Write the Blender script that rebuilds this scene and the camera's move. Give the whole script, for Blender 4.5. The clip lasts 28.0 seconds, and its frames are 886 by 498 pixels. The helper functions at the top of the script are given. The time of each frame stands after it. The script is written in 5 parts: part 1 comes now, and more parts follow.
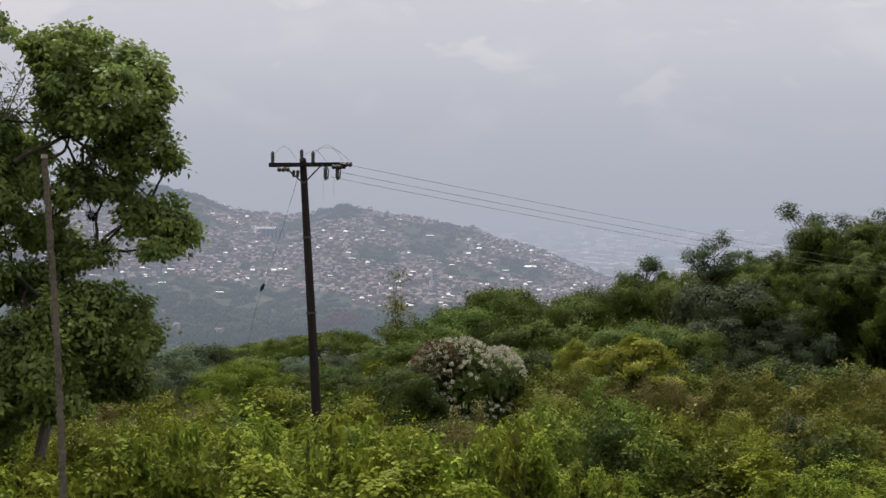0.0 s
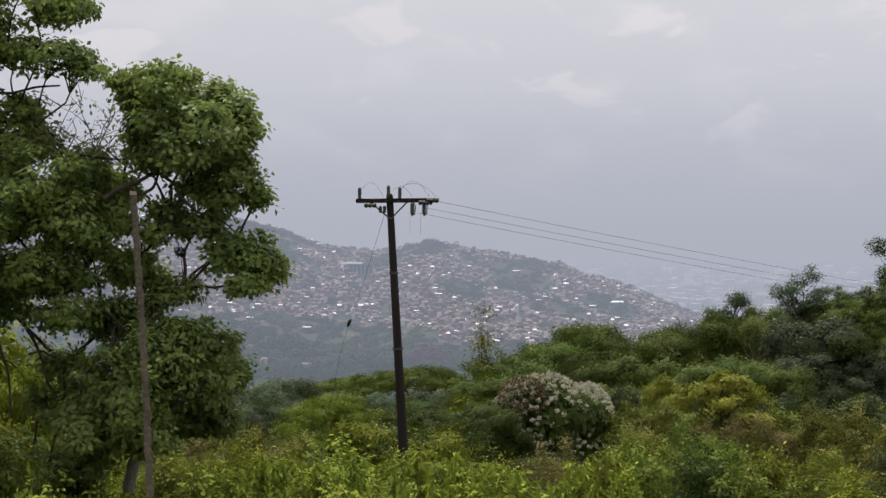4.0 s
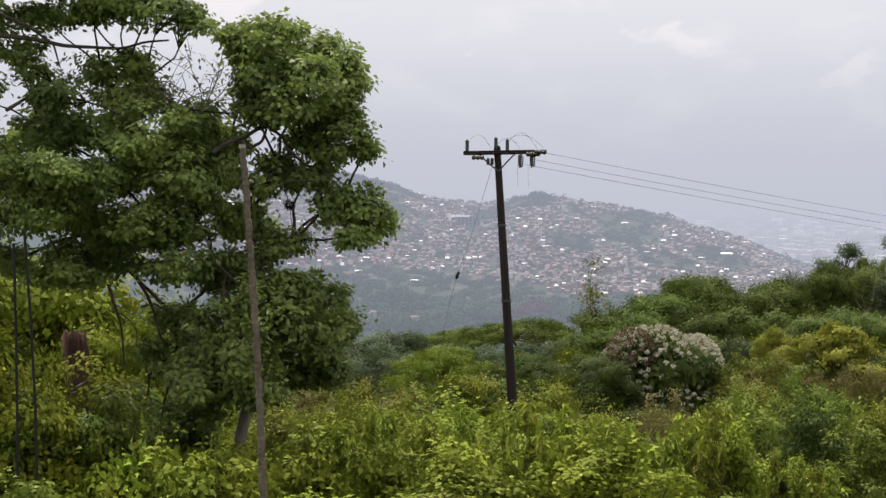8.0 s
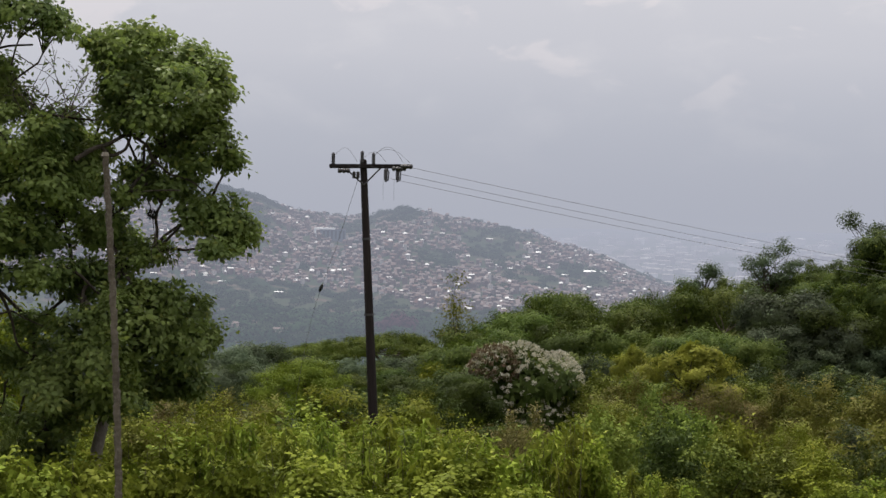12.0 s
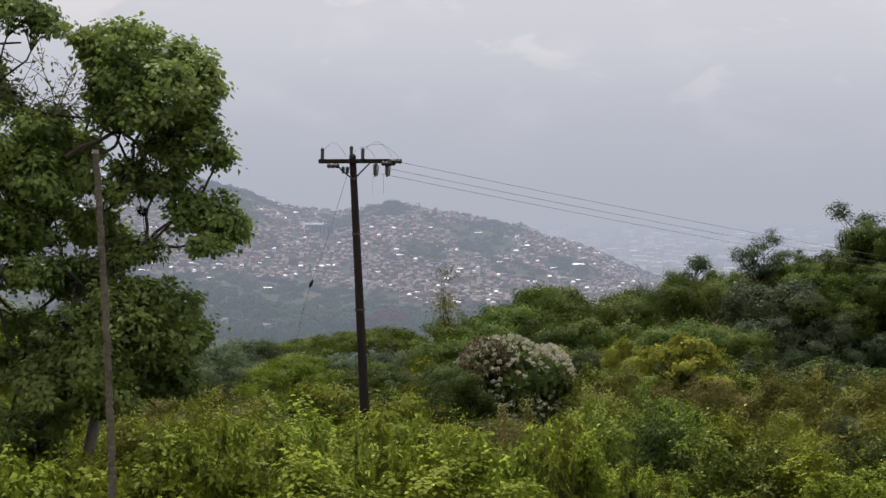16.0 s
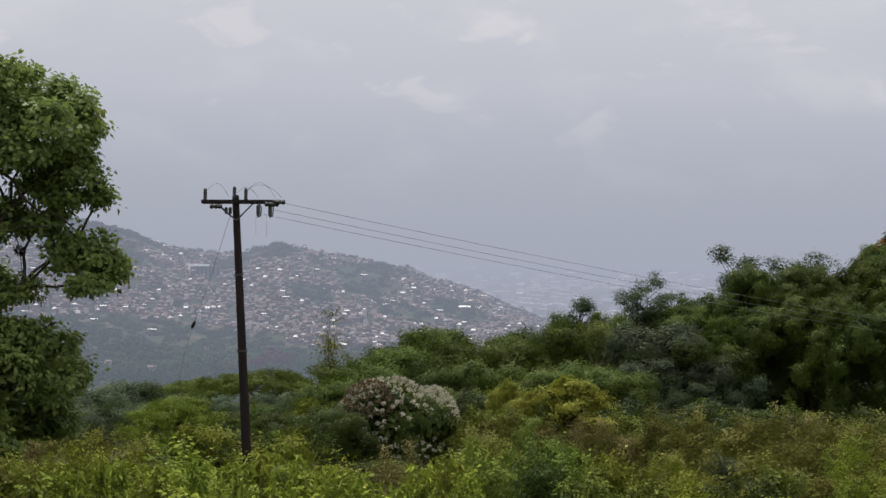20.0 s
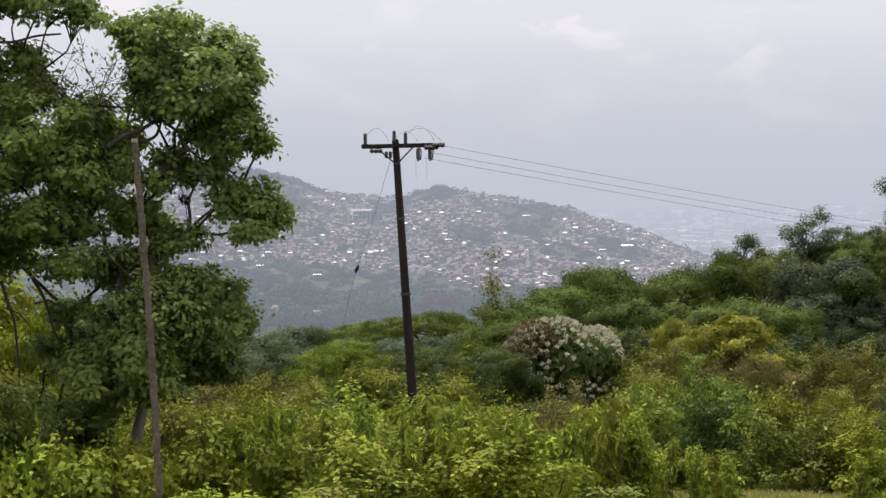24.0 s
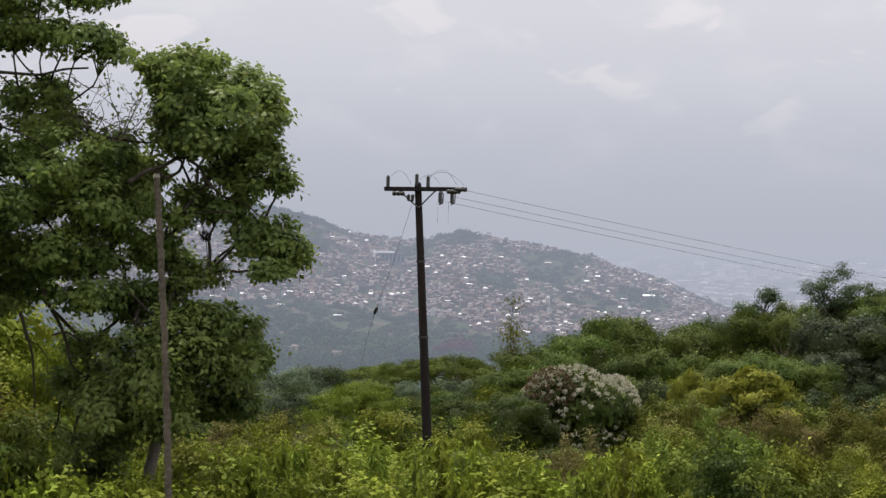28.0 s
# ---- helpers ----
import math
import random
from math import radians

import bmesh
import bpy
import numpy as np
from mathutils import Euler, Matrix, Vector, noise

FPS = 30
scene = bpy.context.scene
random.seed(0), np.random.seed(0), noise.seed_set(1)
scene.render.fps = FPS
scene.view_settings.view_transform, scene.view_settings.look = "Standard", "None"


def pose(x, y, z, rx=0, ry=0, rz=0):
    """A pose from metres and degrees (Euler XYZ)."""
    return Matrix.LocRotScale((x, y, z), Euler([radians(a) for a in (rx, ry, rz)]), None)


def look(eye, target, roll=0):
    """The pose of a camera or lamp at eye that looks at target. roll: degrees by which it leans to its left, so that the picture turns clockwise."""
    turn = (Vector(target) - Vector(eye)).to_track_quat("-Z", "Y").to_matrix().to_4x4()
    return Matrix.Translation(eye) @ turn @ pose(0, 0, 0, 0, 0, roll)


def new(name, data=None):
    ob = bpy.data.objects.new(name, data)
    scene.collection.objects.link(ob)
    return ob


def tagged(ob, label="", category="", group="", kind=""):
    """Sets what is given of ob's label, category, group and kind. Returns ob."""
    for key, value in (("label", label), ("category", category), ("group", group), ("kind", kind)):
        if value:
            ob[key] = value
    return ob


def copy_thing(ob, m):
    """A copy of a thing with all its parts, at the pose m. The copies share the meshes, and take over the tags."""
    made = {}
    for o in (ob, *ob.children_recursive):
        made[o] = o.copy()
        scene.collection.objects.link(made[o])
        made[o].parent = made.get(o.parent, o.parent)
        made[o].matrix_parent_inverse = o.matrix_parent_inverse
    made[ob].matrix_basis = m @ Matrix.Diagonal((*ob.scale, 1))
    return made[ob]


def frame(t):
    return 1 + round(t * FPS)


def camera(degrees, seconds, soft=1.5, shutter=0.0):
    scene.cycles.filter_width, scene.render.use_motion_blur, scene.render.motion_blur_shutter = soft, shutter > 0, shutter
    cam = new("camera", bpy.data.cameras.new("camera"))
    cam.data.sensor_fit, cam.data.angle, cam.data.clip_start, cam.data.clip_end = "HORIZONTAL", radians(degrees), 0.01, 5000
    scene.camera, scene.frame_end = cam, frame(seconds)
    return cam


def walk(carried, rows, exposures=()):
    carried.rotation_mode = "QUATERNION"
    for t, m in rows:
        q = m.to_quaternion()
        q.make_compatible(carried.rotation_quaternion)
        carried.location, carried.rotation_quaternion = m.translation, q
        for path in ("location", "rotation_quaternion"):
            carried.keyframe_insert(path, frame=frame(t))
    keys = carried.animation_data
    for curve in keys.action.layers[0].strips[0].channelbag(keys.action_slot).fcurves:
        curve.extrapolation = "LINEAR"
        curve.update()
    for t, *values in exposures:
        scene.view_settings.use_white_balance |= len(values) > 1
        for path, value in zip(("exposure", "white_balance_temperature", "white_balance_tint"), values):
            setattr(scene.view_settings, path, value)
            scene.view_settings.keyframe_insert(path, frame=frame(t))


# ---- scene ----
cam = camera(26.00, 28.0)
PATH = [
    (0, look((-0.016, -0.092, 8.000), (3.718, 99.820, 6.084), 0.10)),
    (0.5, look((-0.014, -0.096, 8.003), (3.391, 99.835, 6.501), 0.18)),
    (1, look((-0.012, -0.098, 8.014), (3.050, 99.853, 7.294), -0.06)),
    (1.5, look((-0.019, -0.101, 8.017), (3.225, 99.843, 7.267), 0.03)),
    (2, look((-0.024, -0.101, 8.020), (1.122, 99.890, 7.274), 0.16)),
    (2.5, look((-0.024, -0.086, 8.020), (0.209, 99.910, 7.203), 0.66)),
    (4.5, look((-0.017, -0.012, 8.011), (-2.169, 99.965, 8.072), -0.71)),
    (5, look((-0.028, -0.003, 7.996), (-5.266, 99.860, 7.855), -0.96)),
    (5.5, look((-0.037, 0.003, 7.993), (-5.448, 99.845, 6.457), -0.34)),
    (6, look((-0.030, 0.013, 8.001), (-5.115, 99.852, 5.491), -0.02)),
    (6.5, look((-0.032, 0.005, 7.980), (-5.317, 99.831, 5.382), -0.02)),
    (7, look((-0.020, -0.002, 7.991), (-5.921, 99.790, 5.397), 0.02)),
    (7.5, look((-0.023, 0.001, 7.985), (-5.981, 99.790, 5.426), -0.25)),
    (8, look((-0.028, 0.004, 7.997), (-6.410, 99.767, 5.457), -0.29)),
    (8.5, look((-0.024, 0.018, 8.004), (-6.371, 99.792, 5.774), -0.08)),
    (9, look((-0.024, 0.022, 7.991), (-6.332, 99.807, 6.199), 0.01)),
    (9.5, look((-0.023, 0.023, 8.002), (-6.307, 99.810, 6.257), 0.10)),
    (10, look((-0.023, 0.023, 8.004), (-6.217, 99.814, 6.157), 0.11)),
    (10.5, look((-0.017, 0.017, 7.999), (-3.781, 99.926, 5.972), 0.71)),
    (11, look((-0.007, 0.013, 7.990), (-2.347, 99.966, 6.041), 0.84)),
    (11.5, look((-0.008, 0.012, 7.995), (-0.598, 99.994, 6.234), 0.90)),
    (12, look((-0.008, 0.007, 8.006), (0.637, 99.989, 6.216), 1.00)),
    (12.5, look((-0.007, 0.014, 8.000), (1.549, 99.986, 6.206), 1.02)),
    (14.5, look((-0.134, 0.080, 7.995), (3.717, 99.987, 6.067), 0.84)),
    (15, look((-0.109, 0.061, 8.006), (3.362, 99.981, 6.035), 0.80)),
    (15.5, look((-0.065, 0.050, 8.013), (1.340, 100.019, 5.977), 1.30)),
    (16, look((-0.051, 0.043, 8.009), (1.191, 100.014, 5.922), 0.45)),
    (16.5, look((-0.036, 0.036, 8.011), (2.576, 99.987, 6.263), -0.03)),
    (17, look((-0.020, 0.030, 8.002), (4.338, 99.923, 6.474), -0.52)),
    (17.5, look((-0.016, 0.027, 8.010), (5.444, 99.872, 6.976), -0.80)),
    (18, look((-0.015, 0.033, 8.008), (5.734, 99.868, 7.972), -0.66)),
    (18.5, look((-0.001, 0.019, 8.007), (5.802, 99.850, 7.876), -0.64)),
    (19, look((0.014, 0.009, 8.009), (8.106, 99.681, 7.783), -0.72)),
    (19.5, look((0.042, 0.003, 8.000), (9.191, 99.583, 8.114), -0.42)),
    (20, look((0.046, 0.007, 7.989), (7.160, 99.753, 8.157), 0.70)),
    (20.5, look((0.057, 0.016, 7.982), (4.792, 99.904, 8.031), 0.90)),
    (21, look((0.058, 0.015, 7.979), (4.773, 99.904, 7.947), 0.91)),
    (21.5, look((0.044, 0.017, 7.992), (4.773, 99.905, 7.696), 0.99)),
    (23.5, look((0.053, 0.037, 7.993), (2.892, 99.980, 6.163), -0.15)),
    (24, look((0.059, 0.041, 7.984), (-1.232, 99.990, 5.080), -0.67)),
    (24.5, look((0.038, 0.047, 7.996), (-0.774, 99.967, 4.070), -0.50)),
    (25, look((0.001, 0.041, 8.010), (-0.239, 100.024, 6.193), -0.09)),
    (25.5, look((-0.010, 0.026, 8.005), (-0.296, 100.023, 7.312), -0.48)),
    (26, look((0.044, -0.005, 8.008), (-0.856, 99.991, 8.132), -0.38)),
    (26.5, look((0.106, -0.041, 7.996), (-0.807, 99.955, 8.163), 0.91)),
    (27, look((0.115, -0.063, 7.997), (-1.461, 99.925, 7.834), 1.06)),
    (27.5, look((0.121, -0.056, 7.998), (-1.545, 99.928, 7.451), 1.13)),
    (28, look((0.123, -0.057, 7.984), (-2.326, 99.911, 7.372), 1.09)),
]
# ---- light ----
EXPOSURE = [(0, 0.0, 6450, 10), (1, -0.12, 6420, 10), (2, 0.04, 6430, 10), (4.5, 0.04, 6480, 10), (5, 0.3, 6500, 10), (6, 0.37, 6590, 10), (8, 0.4, 6600, 10), (8.6, 0.24, 6580, 10), (10, 0.3, 6580, 10), (11, 0.1, 6540, 10), (12, 0.02, 6500, 10), (14.5, 0.0, 6490, 10), (15, 0.02, 6490, 10), (16, 0.08, 6480, 10), (17, -0.12, 6360, 10), (18, -0.12, 6320, 10), (21.5, -0.1, 6330, 10), (23.5, 0.15, 6480, 10), (24, 0.4, 6570, 10), (24.5, 0.42, 6570, 10), (25, 0.0, 6460, 10), (28, 0.14, 6460, 10)]
walk(cam, PATH, EXPOSURE)

world = bpy.data.worlds.new("overcast_sky")
scene.world = world
world.use_nodes = True
wn, wl = world.node_tree.nodes, world.node_tree.links
wn.clear()


def wnode(kind, **values):
    n = wn.new(kind)
    for key, value in values.items():
        n.inputs[key].default_value = value
    return n


SUN_EL, SUN_AZ = radians(75), radians(325)
sky = wn.new("ShaderNodeTexSky")
sky.sky_type, sky.sun_disc, sky.sun_elevation, sky.sun_rotation = "NISHITA", False, SUN_EL, SUN_AZ
coord = wn.new("ShaderNodeTexCoord")
axes = wn.new("ShaderNodeSeparateXYZ")
wl.new(coord.outputs["Generated"], axes.inputs[0])
# the cloud deck: dimmer towards the horizon, brighter overhead, as an overcast sky is
height = wnode("ShaderNodeMapRange")
height.inputs["From Min"].default_value, height.inputs["From Max"].default_value = 0.0, 1.0
height.interpolation_type = "SMOOTHSTEP"
wl.new(axes.outputs["Z"], height.inputs["Value"])
deck = wn.new("ShaderNodeValToRGB")
ramp = deck.color_ramp
ramp.elements[0].position, ramp.elements[0].color = 0.0, (0.425, 0.448, 0.530, 1)
ramp.elements[1].position, ramp.elements[1].color = 1.0, (1.55, 1.53, 1.53, 1)
low = ramp.elements.new(0.02)
low.color = (0.582, 0.583, 0.640, 1)
mid = ramp.elements.new(0.06)
mid.color = (0.70, 0.688, 0.722, 1)
wl.new(height.outputs[0], deck.inputs[0])
flat = wn.new("ShaderNodeMapping")
flat.inputs["Scale"].default_value = (1.0, 1.0, 1.9)
wl.new(coord.outputs["Generated"], flat.inputs[0])
puffs = wnode("ShaderNodeTexNoise", Scale=17.0, Detail=7.0, Roughness=0.52, Distortion=0.2)
wl.new(flat.outputs[0], puffs.inputs["Vector"])
banks = wn.new("ShaderNodeMapRange")
banks.inputs["From Min"].default_value, banks.inputs["From Max"].default_value = 0.46, 0.74
banks.inputs["To Min"].default_value, banks.inputs["To Max"].default_value = 0.0, 0.20
banks.interpolation_type = "SMOOTHSTEP"
wl.new(puffs.outputs[0], banks.inputs["Value"])
rise = wn.new("ShaderNodeMapRange")
rise.inputs["From Min"].default_value, rise.inputs["From Max"].default_value = 0.015, 0.09
wl.new(axes.outputs["Z"], rise.inputs["Value"])
some = wn.new("ShaderNodeMath")
some.operation = "MULTIPLY"
wl.new(banks.outputs[0], some.inputs[0])
wl.new(rise.outputs[0], some.inputs[1])
bright = wn.new("ShaderNodeMix")
bright.data_type = "RGBA"
bright.inputs["B"].default_value = (0.90, 0.86, 0.86, 1)
wl.new(some.outputs[0], bright.inputs["Factor"])
wl.new(deck.outputs[0], bright.inputs["A"])
# small warm-white heaps of cloud above the haze
heaps = wnode("ShaderNodeTexNoise", Scale=21.0, Detail=5.0, Roughness=0.5, Distortion=0.5)
wl.new(flat.outputs[0], heaps.inputs["Vector"])
crests = wn.new("ShaderNodeMapRange")
crests.interpolation_type = "SMOOTHSTEP"
crests.inputs["From Min"].default_value, crests.inputs["From Max"].default_value = 0.55, 0.66
crests.inputs["To Min"].default_value, crests.inputs["To Max"].default_value = 0.0, 0.34
wl.new(heaps.outputs[0], crests.inputs["Value"])
above = wn.new("ShaderNodeMapRange")
above.inputs["From Min"].default_value, above.inputs["From Max"].default_value = 0.045, 0.10
wl.new(axes.outputs["Z"], above.inputs["Value"])
few = wn.new("ShaderNodeMath")
few.operation = "MULTIPLY"
wl.new(crests.outputs[0], few.inputs[0])
wl.new(above.outputs[0], few.inputs[1])
lit = wn.new("ShaderNodeMix")
lit.data_type = "RGBA"
lit.inputs["B"].default_value = (0.90, 0.82, 0.82, 1)
wl.new(few.outputs[0], lit.inputs["Factor"])
wl.new(bright.outputs["Result"], lit.inputs["A"])
deck_light = wn.new("ShaderNodeBackground")
wl.new(lit.outputs["Result"], deck_light.inputs[0])
clear_light = wnode("ShaderNodeBackground", Strength=0.08)
wl.new(sky.outputs[0], clear_light.inputs[0])
cover = wnode("ShaderNodeMixShader", Fac=0.93)
wl.new(clear_light.outputs[0], cover.inputs[1])
wl.new(deck_light.outputs[0], cover.inputs[2])
wl.new(cover.outputs[0], wn.new("ShaderNodeOutputWorld").inputs[0])

sun = new("sun", bpy.data.lights.new("sun", "SUN"))
sun.data.energy, sun.data.angle, sun.data.color = 4.6, radians(4), (1.0, 0.95, 0.86)
toward = Vector((math.sin(SUN_AZ) * math.cos(SUN_EL), math.cos(SUN_AZ) * math.cos(SUN_EL), math.sin(SUN_EL)))
sun.matrix_world = look(toward * 60, (0, 0, 0))

# ---- materials ----
EYE_Z = 8.0


def nodes_of(name):
    m = bpy.data.materials.new(name)
    m.use_nodes = True
    m.node_tree.nodes.clear()
    return m, m.node_tree.nodes, m.node_tree.links


def mixed(nodes, links, fac, a, b, blend="MIX"):
    n = nodes.new("ShaderNodeMix")
    n.data_type, n.blend_type = "RGBA", blend
    for slot, v in (("Factor", fac), ("A", a), ("B", b)):
        if isinstance(v, (tuple, float, int)):
            n.inputs[slot].default_value = (*v, 1) if isinstance(v, tuple) else v
        else:
            links.new(v, n.inputs[slot])
    return n.outputs["Result"]


def ranged(nodes, links, value, a, b, c=0.0, d=1.0):
    n = nodes.new("ShaderNodeMapRange")
    for slot, v in (("From Min", a), ("From Max", b), ("To Min", c), ("To Max", d)):
        n.inputs[slot].default_value = v
    links.new(value, n.inputs["Value"])
    return n.outputs[0]


def noised(nodes, links, scale, detail=3.0, space="Object", rough=0.55, stretch=None):
    c = nodes.new("ShaderNodeTexCoord")
    n = nodes.new("ShaderNodeTexNoise")
    n.inputs["Scale"].default_value, n.inputs["Detail"].default_value, n.inputs["Roughness"].default_value = scale, detail, rough
    source = nodes.new("ShaderNodeNewGeometry").outputs["Position"] if space == "World" else c.outputs[space]
    if stretch:
        mp = nodes.new("ShaderNodeMapping")
        mp.inputs["Scale"].default_value = stretch
        links.new(source, mp.inputs[0])
        source = mp.outputs[0]
    links.new(source, n.inputs["Vector"])
    return n.outputs[0]


def leaf_material(name, dark, light, odd=None, odd_share=0.06, gloss=0.55, through_light=0.24, shine=0.06, vary=1.0):
    """Leaves that differ one by one and plant by plant, shine a little and let light through."""
    m, nodes, links = nodes_of(name)
    dark, light = ((c[0] * 1.06, c[1], c[2] * 1.06) for c in (dark, light))
    each = nodes.new("ShaderNodeNewGeometry").outputs["Random Per Island"]
    plant = nodes.new("ShaderNodeObjectInfo").outputs["Random"]
    patch = noised(nodes, links, 0.75, 1.6, "World")
    f = nodes.new("ShaderNodeMath")
    f.operation = "MULTIPLY_ADD"
    links.new(each, f.inputs[0])
    f.inputs[1].default_value = 0.30
    links.new(ranged(nodes, links, patch, 0.3, 0.7, -0.05, 0.62), f.inputs[2])
    colour = mixed(nodes, links, f.outputs[0], dark, light)
    tint = nodes.new("ShaderNodeHueSaturation")
    links.new(ranged(nodes, links, plant, 0, 1, 0.487 - 0.021 * vary, 0.487 + 0.016 * vary), tint.inputs["Hue"])
    links.new(ranged(nodes, links, plant, 0, 1, 0.86 - 0.28 * vary, 0.86 + 0.28 * vary), tint.inputs["Value"])
    links.new(colour, tint.inputs["Color"])
    colour = tint.outputs[0]
    if odd:
        pick = nodes.new("ShaderNodeMath")
        pick.operation = "FRACT"
        times = nodes.new("ShaderNodeMath")
        times.operation = "MULTIPLY"
        times.inputs[1].default_value = 37.0
        links.new(each, times.inputs[0])
        links.new(times.outputs[0], pick.inputs[0])
        colour = mixed(nodes, links, ranged(nodes, links, pick.outputs[0], 1 - odd_share, 1 - odd_share * 0.7), colour, odd)
    skin = nodes.new("ShaderNodeBsdfPrincipled")
    links.new(colour, skin.inputs["Base Color"])
    skin.inputs["Roughness"].default_value = gloss
    skin.inputs["Specular IOR Level"].default_value = shine
    glow = nodes.new("ShaderNodeBsdfTranslucent")
    links.new(mixed(nodes, links, 0.25, colour, (0.16, 0.24, 0.03)), glow.inputs[0])
    both = nodes.new("ShaderNodeMixShader")
    both.inputs[0].default_value = through_light
    links.new(skin.outputs[0], both.inputs[1])
    links.new(glow.outputs[0], both.inputs[2])
    links.new(both.outputs[0], nodes.new("ShaderNodeOutputMaterial").inputs[0])
    return m


def rough_material(name, a, b, scale=4.0, roughness=0.85, bump=0.3, stretch=None, third=None, metal=0.0, fine=None, space="Object"):
    """Two or three tones at two scales with fine relief."""
    m, nodes, links = nodes_of(name)
    broad = noised(nodes, links, scale, 4.0, space, 0.6, stretch)
    grain = noised(nodes, links, fine or scale * 9, 3.0, space, 0.6, stretch)
    colour = mixed(nodes, links, ranged(nodes, links, broad, 0.35, 0.65), a, b)
    if third:
        colour = mixed(nodes, links, ranged(nodes, links, grain, 0.52, 0.72), colour, third)
    colour = mixed(nodes, links, ranged(nodes, links, grain, 0.3, 0.7, 0.0, 0.35), colour, tuple(c * 0.55 for c in a))
    skin = nodes.new("ShaderNodeBsdfPrincipled")
    links.new(colour, skin.inputs["Base Color"])
    links.new(ranged(nodes, links, grain, 0.3, 0.7, roughness - 0.1, min(1.0, roughness + 0.1)), skin.inputs["Roughness"])
    skin.inputs["Metallic"].default_value = metal
    skin.inputs["Specular IOR Level"].default_value = 0.5 if roughness < 0.6 else 0.12
    if bump:
        bp = nodes.new("ShaderNodeBump")
        bp.inputs["Strength"].default_value, bp.inputs["Distance"].default_value = bump, 0.05
        links.new(grain, bp.inputs["Height"])
        links.new(bp.outputs[0], skin.inputs["Normal"])
    links.new(skin.outputs[0], nodes.new("ShaderNodeOutputMaterial").inputs[0])
    return m


# haze colours, mixed into the far surfaces as emission
HAZE_GLOW = (0.395, 0.427, 0.525)
HAZE_GLOW_FAR = (0.428, 0.452, 0.542)


def far_hazed_material(name, a, b, scale, third=None, odd=None, per_piece=False, reach=2400.0, odd_from=0.80):
    """For the distance alone, 400 m to kilometres off: real surface colours with the valley's haze painted in as
    emission, thicker with the way.
    """
    m, nodes, links = nodes_of(name)
    broad = noised(nodes, links, scale, 5.0, "World")
    fac = ranged(nodes, links, broad, 0.4, 0.6)
    if per_piece:
        fac = nodes.new("ShaderNodeNewGeometry").outputs["Random Per Island"]
    colour = mixed(nodes, links, fac, a, b)
    if third:
        colour = mixed(nodes, links, ranged(nodes, links, noised(nodes, links, scale * 3.3, 4.0, "World"), 0.55, 0.62), colour, third)
    if odd and per_piece:
        pick = nodes.new("ShaderNodeMath")
        pick.operation = "FRACT"
        times = nodes.new("ShaderNodeMath")
        times.operation = "MULTIPLY"
        times.inputs[1].default_value = 53.0
        links.new(fac, times.inputs[0])
        links.new(times.outputs[0], pick.inputs[0])
        colour = mixed(nodes, links, ranged(nodes, links, pick.outputs[0], odd_from, odd_from + 0.01), colour, odd)
    skin = nodes.new("ShaderNodeBsdfDiffuse")
    links.new(colour, skin.inputs[0])
    # painted haze: the surface itself glows, more with distance
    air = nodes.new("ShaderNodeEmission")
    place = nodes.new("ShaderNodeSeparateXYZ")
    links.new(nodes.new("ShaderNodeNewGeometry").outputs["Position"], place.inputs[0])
    links.new(mixed(nodes, links, ranged(nodes, links, place.outputs["Y"], 1900, 3600), HAZE_GLOW, HAZE_GLOW_FAR), air.inputs[0])
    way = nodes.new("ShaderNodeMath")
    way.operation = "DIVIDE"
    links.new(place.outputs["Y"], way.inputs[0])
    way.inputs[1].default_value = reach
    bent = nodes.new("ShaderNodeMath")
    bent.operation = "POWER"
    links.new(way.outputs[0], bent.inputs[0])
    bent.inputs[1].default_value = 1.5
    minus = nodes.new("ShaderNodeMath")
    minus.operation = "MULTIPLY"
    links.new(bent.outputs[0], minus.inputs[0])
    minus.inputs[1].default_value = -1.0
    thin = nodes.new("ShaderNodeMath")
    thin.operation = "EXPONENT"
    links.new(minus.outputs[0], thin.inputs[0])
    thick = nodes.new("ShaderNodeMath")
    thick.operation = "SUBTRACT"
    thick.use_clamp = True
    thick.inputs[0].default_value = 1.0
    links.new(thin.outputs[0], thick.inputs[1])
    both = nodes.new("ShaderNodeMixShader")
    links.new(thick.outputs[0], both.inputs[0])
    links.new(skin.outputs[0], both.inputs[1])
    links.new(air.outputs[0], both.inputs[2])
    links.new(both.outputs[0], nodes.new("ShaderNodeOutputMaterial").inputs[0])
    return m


LEAF_TREE = leaf_material("tree_leaf", (0.084, 0.142, 0.044), (0.240, 0.338, 0.084), (0.25, 0.27, 0.07), 0.04, 0.45, 0.46, 0.18, 0.2)
LEAF_BRIGHT = leaf_material("bright_leaf", (0.082, 0.128, 0.016), (0.222, 0.292, 0.031), (0.30, 0.33, 0.06), 0.06)
LEAF_LIME = leaf_material("lime_leaf", (0.078, 0.122, 0.012), (0.190, 0.242, 0.024), (0.26, 0.25, 0.04), 0.04)
LEAF_MID = leaf_material("mid_leaf", (0.027, 0.054, 0.010), (0.088, 0.128, 0.024), (0.14, 0.17, 0.05), 0.04)
LEAF_SHRUB = leaf_material("shrub_leaf", (0.060, 0.100, 0.018), (0.175, 0.236, 0.040), (0.20, 0.23, 0.05), 0.05)
LEAF_DOME = leaf_material("dome_leaf", (0.060, 0.108, 0.012), (0.155, 0.220, 0.024), (0.19, 0.23, 0.04), 0.04, vary=0.2)
